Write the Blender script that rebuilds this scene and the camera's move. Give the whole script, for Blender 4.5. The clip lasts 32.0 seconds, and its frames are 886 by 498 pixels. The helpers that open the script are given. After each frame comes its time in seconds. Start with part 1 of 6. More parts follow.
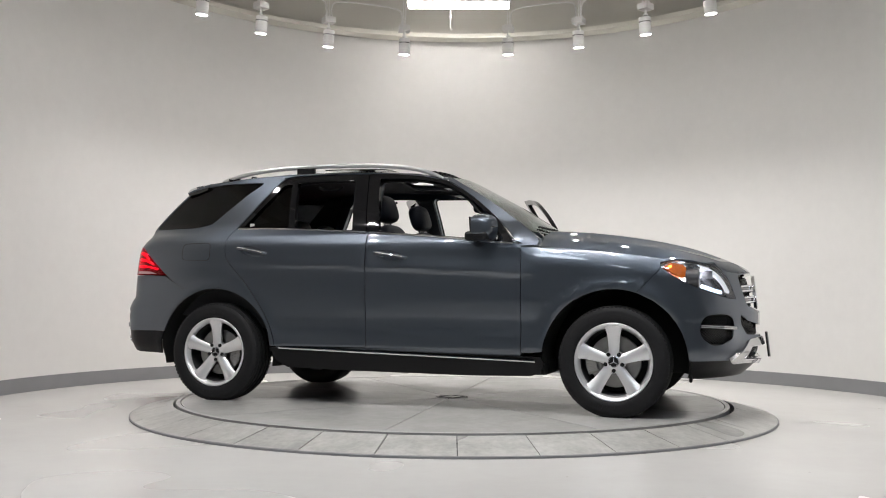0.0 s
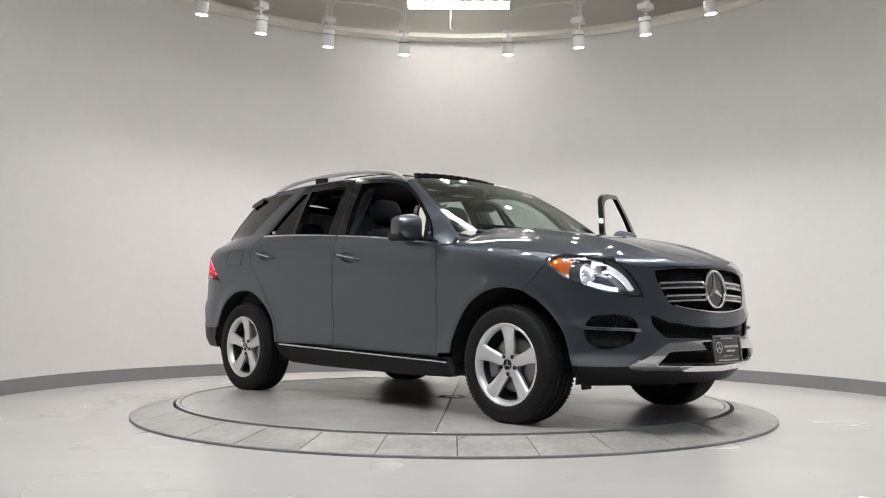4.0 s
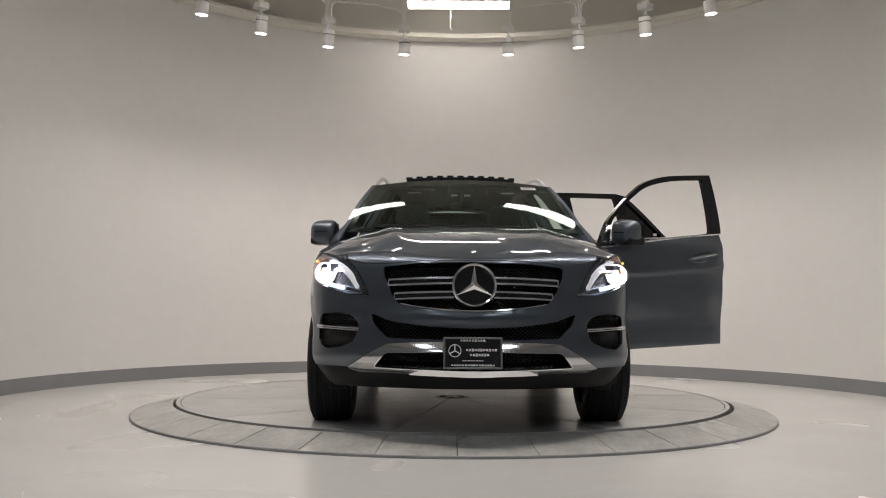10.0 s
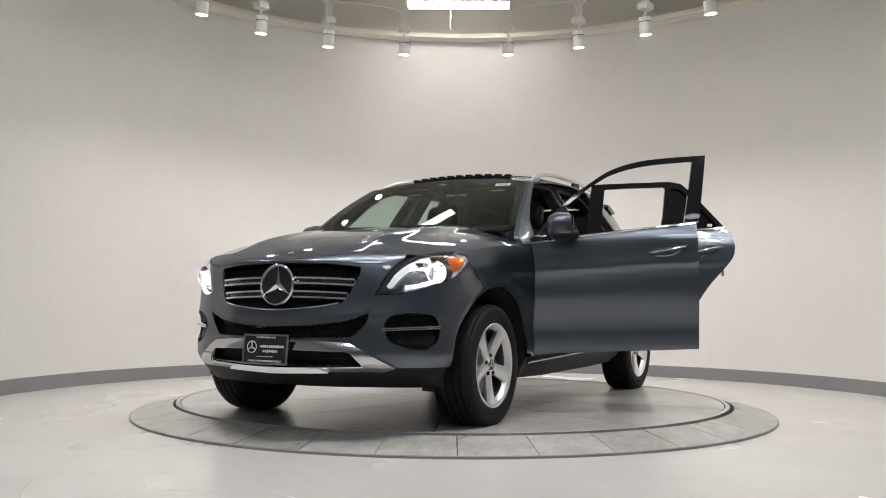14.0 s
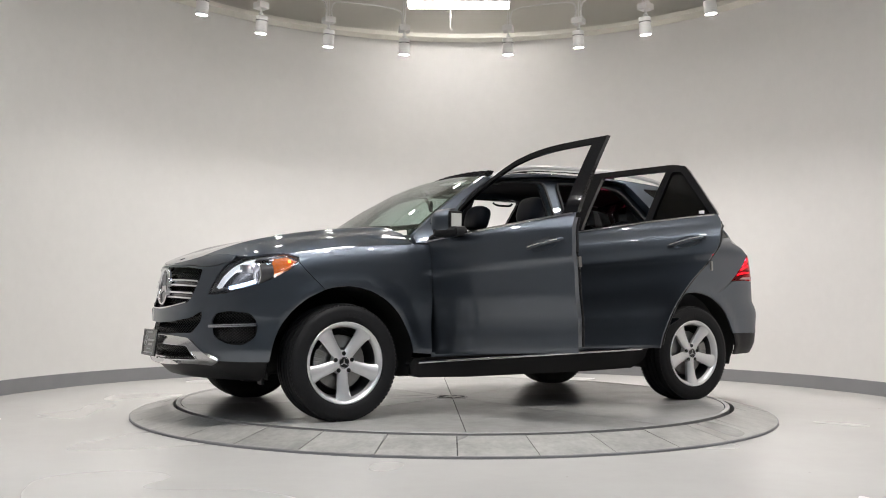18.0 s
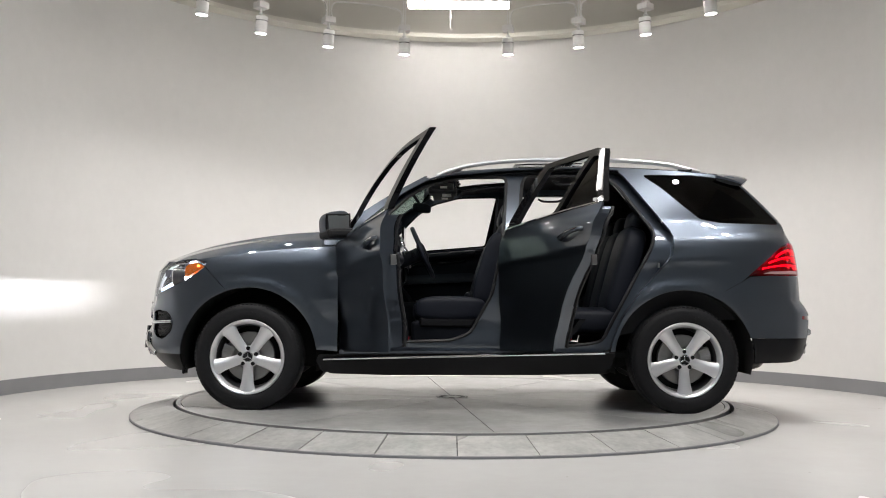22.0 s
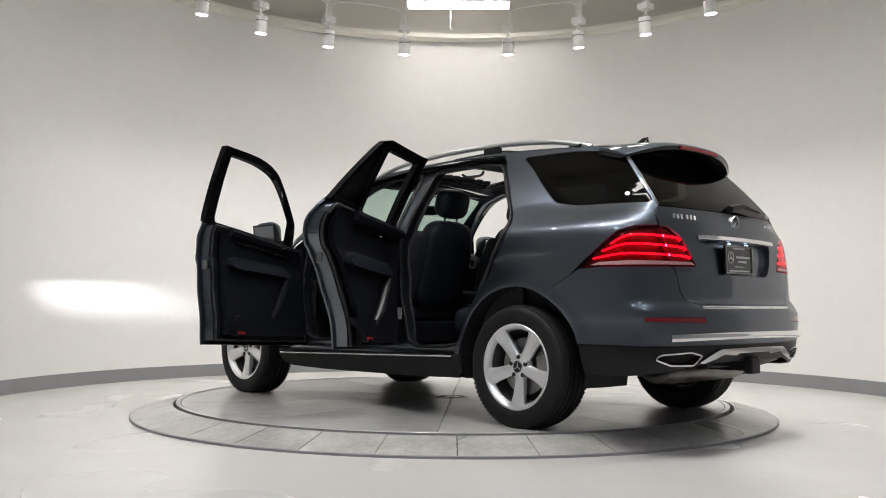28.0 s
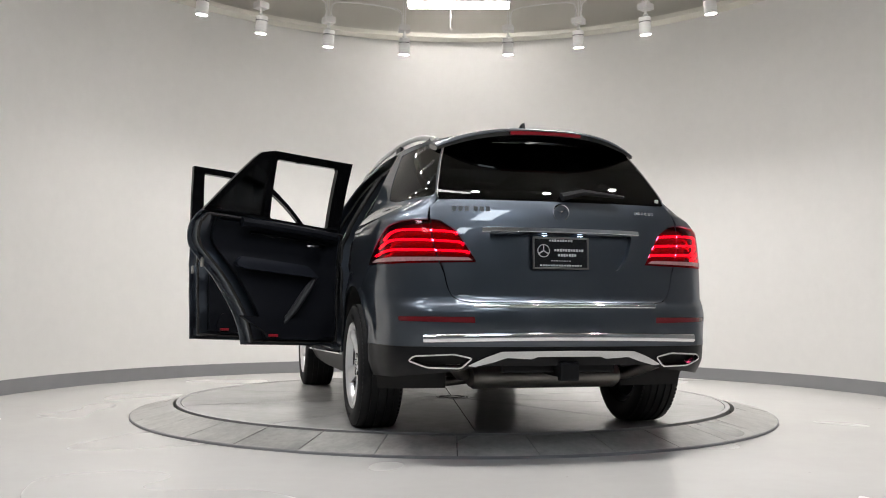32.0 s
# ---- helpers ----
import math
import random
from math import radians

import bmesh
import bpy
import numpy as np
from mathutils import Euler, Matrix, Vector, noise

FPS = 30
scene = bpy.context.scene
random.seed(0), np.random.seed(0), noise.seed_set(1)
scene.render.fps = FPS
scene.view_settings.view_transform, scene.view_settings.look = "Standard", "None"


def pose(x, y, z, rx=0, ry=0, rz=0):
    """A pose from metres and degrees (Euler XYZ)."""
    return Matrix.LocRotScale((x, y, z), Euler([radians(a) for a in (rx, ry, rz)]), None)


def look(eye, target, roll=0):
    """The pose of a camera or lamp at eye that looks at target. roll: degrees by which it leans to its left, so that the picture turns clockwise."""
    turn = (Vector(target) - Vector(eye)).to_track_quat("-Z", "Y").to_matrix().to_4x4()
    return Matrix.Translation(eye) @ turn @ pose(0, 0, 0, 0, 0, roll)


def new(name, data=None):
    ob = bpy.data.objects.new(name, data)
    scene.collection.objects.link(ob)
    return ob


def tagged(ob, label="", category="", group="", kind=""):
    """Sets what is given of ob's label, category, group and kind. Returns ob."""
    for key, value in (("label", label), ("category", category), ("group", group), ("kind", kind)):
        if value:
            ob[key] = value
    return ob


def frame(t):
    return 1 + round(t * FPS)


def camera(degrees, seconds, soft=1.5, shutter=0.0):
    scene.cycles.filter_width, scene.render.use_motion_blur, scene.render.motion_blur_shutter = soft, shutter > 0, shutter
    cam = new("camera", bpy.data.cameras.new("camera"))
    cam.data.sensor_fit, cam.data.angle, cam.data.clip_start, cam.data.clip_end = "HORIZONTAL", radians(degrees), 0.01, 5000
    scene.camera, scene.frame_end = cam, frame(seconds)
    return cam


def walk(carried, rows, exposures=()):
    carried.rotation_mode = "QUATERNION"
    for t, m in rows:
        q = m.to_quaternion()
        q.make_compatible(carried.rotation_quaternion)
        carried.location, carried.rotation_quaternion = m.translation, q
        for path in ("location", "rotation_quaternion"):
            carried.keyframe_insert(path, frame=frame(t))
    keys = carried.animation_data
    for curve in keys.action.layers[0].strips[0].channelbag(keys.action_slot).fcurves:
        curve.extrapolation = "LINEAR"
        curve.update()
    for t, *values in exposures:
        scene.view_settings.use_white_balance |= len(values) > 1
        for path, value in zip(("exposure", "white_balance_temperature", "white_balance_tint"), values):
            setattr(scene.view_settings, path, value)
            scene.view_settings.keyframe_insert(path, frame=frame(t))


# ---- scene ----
FLOOR = -0.095          # the showroom floor lies below the turning disc
DISC = -0.01            # top of the turning disc
LENS = 51.03
cam = camera(LENS, 32.0, soft=1.0)
EYE = (0.0, -7.220, 0.697)
VIEW = look(EYE, (EYE[0] - 0.10602, EYE[1] + 9.98127, EYE[2] + 0.60257), 0.40)
walk(cam, [(0.0, VIEW), (32.0, VIEW)],
     exposures=[(0.0, -0.10, 6450, 12), (7.0, -0.22, 6450, 12), (8.5, -0.38, 6400, 13), (10.0, -0.58, 6850, 14), (12.0, -0.43, 6900, 14), (13.5, -0.22, 6700, 13), (16.0, -0.10, 6500, 12), (32.0, -0.06, 6500, 12)])

# the closed showroom gets no daylight: a nearly black world
world = bpy.data.worlds.new("showroom_world")
scene.world = world
world.use_nodes = True
world.node_tree.nodes["Background"].inputs[0].default_value = (0.9, 0.95, 1.0, 1)
world.node_tree.nodes["Background"].inputs[1].default_value = 0.02

SPOT_WATTS = 88.0
LEFT_SPOT_WATTS = 66.0
FRONT_SPOT_WATTS = 74.0
SIDE_SPOT_WATTS = {True: 48.0, False: 24.0}   # the heads beside the turntable, right and left
TUBE_GLOW = 25.0
FILL_GLOW = 12.0
ROOM_C = (0.09, 0.11)    # centre of the round wall
WALL_R = 3.94
RING_C = (-0.02, 0.08)
RING_R = 2.66            # ring of spot heads
LEDGE_Z = 3.93
CEIL_Z = 4.75

SPOT_ANGLES = [-62.2, -46.2, -29.4, -11.3, 13.1, 29.9, 46.5, 64.1]


# ---------------------------------------------------------------- materials
def mat(name, color, rough=0.5, metal=0.0, grain=0.0, grain_scale=20.0, bump=0.0, bump_scale=60.0,
        stain=0.0, stain_scale=2.0, coat=0.0, emit=0.0, emit_color=None, spec=0.5, alpha=1.0, trans=0.0, ior=1.45,
        rough_var=0.0, island=0.0):
    m = bpy.data.materials.new(name)
    m.use_nodes = True
    nt = m.node_tree
    b = nt.nodes["Principled BSDF"]
    b.inputs["Base Color"].default_value = (*color, 1)
    b.inputs["Roughness"].default_value = rough
    b.inputs["Metallic"].default_value = metal
    b.inputs["Specular IOR Level"].default_value = spec
    b.inputs["Coat Weight"].default_value = coat
    b.inputs["Coat Roughness"].default_value = 0.03
    b.inputs["IOR"].default_value = ior
    b.inputs["Transmission Weight"].default_value = trans
    b.inputs["Alpha"].default_value = alpha
    if emit:
        b.inputs["Emission Color"].default_value = (*(emit_color or color), 1)
        b.inputs["Emission Strength"].default_value = emit
    tc = nt.nodes.new("ShaderNodeTexCoord")

    def noisy(scale, detail, rgh=0.6):
        n = nt.nodes.new("ShaderNodeTexNoise")
        n.inputs["Scale"].default_value = scale
        n.inputs["Detail"].default_value = detail
        n.inputs["Roughness"].default_value = rgh
        nt.links.new(tc.outputs["Object"], n.inputs["Vector"])
        return n.outputs["Fac"]

    def span(fac, lo, hi, a=0.3, z=0.7):
        r = nt.nodes.new("ShaderNodeMapRange")
        r.inputs["From Min"].default_value, r.inputs["From Max"].default_value = a, z
        r.inputs["To Min"].default_value, r.inputs["To Max"].default_value = lo, hi
        nt.links.new(fac, r.inputs["Value"])
        return r.outputs["Result"]

    def times(u, v):
        x = nt.nodes.new("ShaderNodeMath")
        x.operation = "MULTIPLY"
        nt.links.new(u, x.inputs[0])
        nt.links.new(v, x.inputs[1])
        return x.outputs[0]

    fac = None
    if grain:
        fac = span(noisy(grain_scale, 6), 1 - grain, 1 + grain)
    if stain:
        s = span(noisy(stain_scale, 4, 0.55), 1 - stain, 1 + stain * 0.6, 0.25, 0.75)
        fac = times(fac, s) if fac else s
    if island:
        g = nt.nodes.new("ShaderNodeObjectInfo")
        s = span(g.outputs["Random"], 1 - island, 1 + island, 0.0, 1.0)
        fac = times(fac, s) if fac else s
    if fac:
        hsv = nt.nodes.new("ShaderNodeHueSaturation")
        hsv.inputs["Color"].default_value = (*color, 1)
        nt.links.new(fac, hsv.inputs["Value"])
        nt.links.new(hsv.outputs["Color"], b.inputs["Base Color"])
    if rough_var:
        nt.links.new(span(noisy(stain_scale * 3 + 1, 5), rough - rough_var, rough + rough_var), b.inputs["Roughness"])
    if bump:
        bp = nt.nodes.new("ShaderNodeBump")
        bp.inputs["Strength"].default_value = bump
        bp.inputs["Distance"].default_value = 0.002
        nt.links.new(noisy(bump_scale, 4), bp.inputs["Height"])
        nt.links.new(bp.outputs["Normal"], b.inputs["Normal"])
    return m


M_WALL = mat("wall_paint", (0.75, 0.74, 0.72), 0.75, grain=0.015, grain_scale=9, stain=0.03, stain_scale=0.8, bump=0.12, bump_scale=90)
M_DARKWALL = mat("grey_wall_paint", (0.29, 0.29, 0.295), 0.6, stain=0.1, stain_scale=0.8, bump=0.1, bump_scale=90)
M_BASE = mat("grey_vinyl_base", (0.235, 0.235, 0.245), 0.55, stain=0.08, stain_scale=3)
M_CEIL = mat("ceiling_paint", (0.58, 0.56, 0.51), 0.85, stain=0.05, stain_scale=1.0)
M_LEDGE = mat("ledge_paint", (0.72, 0.70, 0.63), 0.7, stain=0.04, stain_scale=3)


def worn_material(name, light, dark, rough, layers, specks=0.0, speck_color=(0.12, 0.10, 0.08), island=0.0, bump=0.05, sheen_scale=3.5):
    """A worn floor surface: clouds and scuffs between two colours, small dark specks, and an uneven gloss."""
    m = bpy.data.materials.new(name)
    m.use_nodes = True
    nt = m.node_tree
    b = nt.nodes["Principled BSDF"]
    tc = nt.nodes.new("ShaderNodeTexCoord")
    info = nt.nodes.new("ShaderNodeObjectInfo")
    shift = nt.nodes.new("ShaderNodeVectorMath")
    shift.operation = "MULTIPLY_ADD"
    shift.inputs[1].default_value = (37.0, 19.0, 53.0)
    nt.links.new(info.outputs["Random"], shift.inputs[0])
    nt.links.new(tc.outputs["Object"], shift.inputs[2])
    vec = shift.outputs["Vector"]

    def math_node(op, u, v):
        x = nt.nodes.new("ShaderNodeMath")
        x.operation = op
        for k, q in enumerate((u, v)):
            if isinstance(q, (int, float)):
                x.inputs[k].default_value = q
            else:
                nt.links.new(q, x.inputs[k])
        return x.outputs[0]

    def cloud(scale, detail, rgh):
        n = nt.nodes.new("ShaderNodeTexNoise")
        n.inputs["Scale"].default_value, n.inputs["Detail"].default_value, n.inputs["Roughness"].default_value = scale, detail, rgh
        nt.links.new(vec, n.inputs["Vector"])
        return n.outputs["Fac"]

    def span(v, a, z, lo, hi):
        r = nt.nodes.new("ShaderNodeMapRange")
        for k, q in zip(("From Min", "From Max", "To Min", "To Max"), (a, z, lo, hi)):
            r.inputs[k].default_value = q
        nt.links.new(v, r.inputs["Value"])
        return r.outputs["Result"]

    total = None
    for scale, weight, rgh in layers:
        part_ = span(cloud(scale, 5, rgh), 0.2, 0.8, -weight * 0.5, weight * 1.5)
        total = math_node("ADD", total, part_) if total else part_
    if island:
        total = math_node("ADD", total, span(info.outputs["Random"], 0, 1, -island, island))
    mix = nt.nodes.new("ShaderNodeMix")
    mix.data_type = "RGBA"
    mix.inputs["A"].default_value, mix.inputs["B"].default_value = (*light, 1), (*dark, 1)
    nt.links.new(total, mix.inputs["Factor"])
    col = mix.outputs["Result"]
    if specks:
        cell = nt.nodes.new("ShaderNodeTexVoronoi")
        cell.inputs["Scale"].default_value = 3.2
        nt.links.new(vec, cell.inputs["Vector"])
        size = nt.nodes.new("ShaderNodeSeparateColor")
        nt.links.new(cell.outputs["Color"], size.inputs["Color"])
        spot = math_node("LESS_THAN", cell.outputs["Distance"], span(size.outputs["Red"], 0.45, 1.0, 0.0, 0.045))
        near = math_node("MULTIPLY", spot, specks)
        mx = nt.nodes.new("ShaderNodeMix")
        mx.data_type = "RGBA"
        mx.inputs["B"].default_value = (*speck_color, 1)
        nt.links.new(near, mx.inputs["Factor"])
        nt.links.new(col, mx.inputs["A"])
        col = mx.outputs["Result"]
    nt.links.new(col, b.inputs["Base Color"])
    nt.links.new(span(cloud(sheen_scale, 1, 0.5), 0.2, 0.8, rough[0], rough[1]), b.inputs["Roughness"])
    if bump:
        bp = nt.nodes.new("ShaderNodeBump")
        bp.inputs["Strength"].default_value, bp.inputs["Distance"].default_value = bump, 0.002
        nt.links.new(cloud(45.0, 5, 0.6), bp.inputs["Height"])
        nt.links.new(bp.outputs["Normal"], b.inputs["Normal"])
    return m


M_FLOOR = worn_material("sealed_concrete", (0.58, 0.57, 0.55), (0.40, 0.385, 0.36), (0.24, 0.29), [(0.35, 0.16, 0.45), (1.6, 0.10, 0.5), (9.0, 0.06, 0.6)], specks=0.35, bump=0.0, sheen_scale=0.9)
M_DISC = worn_material("disc_steel_paint", (0.46, 0.455, 0.445), (0.20, 0.195, 0.185), (0.21, 0.27), [(0.8, 0.22, 0.5), (3.0, 0.22, 0.6), (16.0, 0.12, 0.6)], specks=0.4, island=0.10, bump=0.0, sheen_scale=1.5)
M_TILE = worn_material("ramp_plate", (0.47, 0.465, 0.44), (0.10, 0.098, 0.092), (0.26, 0.34), [(1.6, 0.16, 0.55), (6.0, 0.28, 0.6), (26.0, 0.22, 0.65)], specks=0.5, island=0.10, bump=0.04, sheen_scale=2.0)
M_GAP = mat("dark_gap", (0.012, 0.012, 0.012), 0.8)
M_WHITE = mat("white_enamel", (0.80, 0.79, 0.77), 0.4, stain=0.03, stain_scale=9)
M_GREYBOX = mat("grey_box_paint", (0.62, 0.61, 0.59), 0.5, stain=0.04, stain_scale=9)
M_SLOT = mat("lamp_slots", (0.05, 0.05, 0.05), 0.6)
M_LAMPFACE = mat("lamp_glow", (1, 1, 1), 0.5, emit=60.0, emit_color=(1.0, 0.98, 0.95))
M_TUBE = mat("tube_glow", (1, 1, 1), 0.5, emit=TUBE_GLOW, emit_color=(1.0, 0.97, 0.93))
M_FILL = mat("fill_panel_glow", (1, 1, 1), 0.5, emit=FILL_GLOW, emit_color=(0.82, 0.92, 1.0))


# ---------------------------------------------------------------- mesh helpers
def mesh_ob(name, verts, faces, material, parent=None, label="", smooth=False):
    me = bpy.data.meshes.new(name)
    me.from_pydata([tuple(v) for v in verts], [], faces)
    me.materials.append(material)
    if smooth:
        me.polygons.foreach_set("use_smooth", [True] * len(me.polygons))
    me.update()
    ob = new(name, me)
    if parent:
        ob.parent = parent
    if label:
        ob["label"] = label
    return ob


def part(name, bm, material, parent, label="", smooth=False):
    """Links a bmesh as one mesh object under a thing or part."""
    me = bpy.data.meshes.new(name)
    bm.normal_update()
    bm.to_mesh(me)
    bm.free()
    me.materials.append(material)
    if smooth:
        me.polygons.foreach_set("use_smooth", [True] * len(me.polygons))
        me.set_sharp_from_angle(angle=radians(40))
    ob = new(name, me)
    if parent:
        ob.parent = parent
    if label:
        ob["label"] = label
    return ob


def empty(name):
    ob = new(name)
    ob.empty_display_size = 0.1
    return ob


def add_box(bm, c, s, bevel=0.0, m=None, seg=2):
    r = bmesh.ops.create_cube(bm, size=1.0)
    vs = r["verts"]
    bmesh.ops.scale(bm, vec=s, verts=vs)
    if bevel:
        es = list({e for v in vs for e in v.link_edges})
        g = bmesh.ops.bevel(bm, geom=es, offset=bevel, segments=seg, affect="EDGES", profile=0.5)
        vs = list({v for v in vs if v.is_valid} | set(g["verts"]))
    bmesh.ops.translate(bm, vec=c, verts=vs)
    if m is not None:
        bmesh.ops.transform(bm, matrix=m, verts=vs)
    return vs


def add_lathe(bm, prof, seg=32, m=None, close=True):
    """Rings (r, z) turned about z."""
    rings = []
    new_vs = []
    for r, z in prof:
        if r < 1e-6:
            v = bm.verts.new((0, 0, z))
            rings.append([v])
            new_vs.append(v)
        else:
            ring = [bm.verts.new((r * math.cos(2 * math.pi * k / seg), r * math.sin(2 * math.pi * k / seg), z)) for k in range(seg)]
            rings.append(ring)
            new_vs += ring
    for a, b in zip(rings, rings[1:]):
        for k in range(seg):
            q = [a[k % len(a)], a[(k + 1) % len(a)], b[(k + 1) % len(b)], b[k % len(b)]]
            u = []
            for v in q:
                if v not in u:
                    u.append(v)
            if len(u) > 2:
                bm.faces.new(u)
    if m is not None:
        bmesh.ops.transform(bm, matrix=m, verts=new_vs)
    return new_vs


def add_tube(bm, pts, r, seg=8, flat=1.0, cap=True):
    """A round bar through points; r a number or one per point."""
    pts = [Vector(p) for p in pts]
    rings = []
    up = Vector((0, 0, 1))
    for i, p in enumerate(pts):
        d = (pts[min(i + 1, len(pts) - 1)] - pts[max(i - 1, 0)]).normalized()
        s = d.cross(up)
        if s.length < 1e-3:
            s = d.cross(Vector((1, 0, 0)))
        s.normalize()
        n = s.cross(d)
        rr = r[i] if isinstance(r, (list, tuple)) else r
        rings.append([bm.verts.new(p + s * math.cos(2 * math.pi * k / seg) * rr + n * math.sin(2 * math.pi * k / seg) * rr * flat) for k in range(seg)])
    for a, b in zip(rings, rings[1:]):
        for k in range(seg):
            bm.faces.new((a[k], a[(k + 1) % seg], b[(k + 1) % seg], b[k]))
    if cap:
        bm.faces.new(rings[0][::-1])
        bm.faces.new(rings[-1])


def bezier(pts, n=8):
    """A smooth line through points (Catmull-Rom)."""
    P = [Vector(p) for p in pts]
    out = []
    for i in range(len(P) - 1):
        a, b, c, d = P[max(i - 1, 0)], P[i], P[i + 1], P[min(i + 2, len(P) - 1)]
        for k in range(n):
            t = k / n
            out.append(0.5 * ((2 * b) + (c - a) * t + (2 * a - 5 * b + 4 * c - d) * t * t + (3 * b - a - 3 * c + d) * t ** 3))
    out.append(P[-1])
    return out


# ---------------------------------------------------------------- the room
def arc_band(name, prof, a0, a1, n, material, label="", kind="structure", smooth=True, loop=True):
    """A profile (radius, z) swept about the room's centre, angles in degrees from +y, clockwise."""
    verts, faces = [], []
    m = len(prof)
    for k in range(n + 1):
        a = radians(a0 + (a1 - a0) * k / n)
        for r, z in prof:
            verts.append((ROOM_C[0] + r * math.sin(a), ROOM_C[1] + r * math.cos(a), z))
    for k in range(n):
        for j in range(m if loop else m - 1):
            p, q = k * m + j, k * m + (j + 1) % m
            faces.append((p, q, q + m, p + m))
    faces.append(tuple(range(m)))
    faces.append(tuple(range(n * m, n * m + m))[::-1])
    ob = mesh_ob(name, verts, faces, material, smooth=smooth)
    ob.data.set_sharp_from_angle(angle=radians(30))
    return tagged(ob, label, kind=kind)


ARC = 112
wall_round = arc_band("wall_round", [(WALL_R, FLOOR), (WALL_R, LEDGE_Z + 0.02), (WALL_R + 0.15, LEDGE_Z + 0.02), (WALL_R + 0.15, FLOOR)], -ARC, ARC, 120, M_WALL, "curved off-white painted wall round the turntable")
arc_band("baseboard", [(WALL_R - 0.004, FLOOR), (WALL_R - 0.004, 0.03), (WALL_R - 0.0005, 0.034), (WALL_R - 0.0005, FLOOR)], -ARC, ARC, 120, M_BASE, "grey vinyl base strip along the curved wall")
arc_band("ledge_trim", [(WALL_R - 0.20, LEDGE_Z), (WALL_R - 0.20, LEDGE_Z + 0.05), (WALL_R + 0.16, LEDGE_Z + 0.05), (WALL_R + 0.16, LEDGE_Z)], -ARC, ARC, 120, M_LEDGE, "cream painted curved ledge on top of the wall")
arc_band("wall_upper", [(WALL_R + 0.02, LEDGE_Z + 0.05), (WALL_R + 0.02, CEIL_Z), (WALL_R + 0.15, CEIL_Z), (WALL_R + 0.15, LEDGE_Z + 0.05)], -ARC, ARC, 120, M_CEIL, "shaded upper wall above the curved ledge")


def slab(name, lo, hi, material, label, kind="structure"):
    bm = bmesh.new()
    add_box(bm, [(a + b) / 2 for a, b in zip(lo, hi)], [b - a for a, b in zip(lo, hi)])
    return tagged(part(name, bm, material, None), label, kind=kind)


ex = WALL_R * math.sin(radians(ARC))
ey = ROOM_C[1] + WALL_R * math.cos(radians(ARC))
slab("floor", (-7, -12, FLOOR - 0.2), (7, 6, FLOOR), M_FLOOR, "worn light sealed concrete showroom floor")
slab("wall_west", (ROOM_C[0] - ex - 0.15, -12, FLOOR), (ROOM_C[0] - ex, ey, CEIL_Z), M_DARKWALL, "plain grey side wall")
slab("wall_east", (ROOM_C[0] + ex, -12, FLOOR), (ROOM_C[0] + ex + 0.15, ey, CEIL_Z), M_DARKWALL, "plain grey side wall")
slab("wall_south", (-4.2, -12.15, FLOOR), (4.4, -12, CEIL_Z), M_DARKWALL, "plain grey wall behind the camera")
slab("ceiling", (-7, -12.2, CEIL_Z), (7, 6, CEIL_Z + 0.2), M_CEIL, "dim grey-beige showroom ceiling")


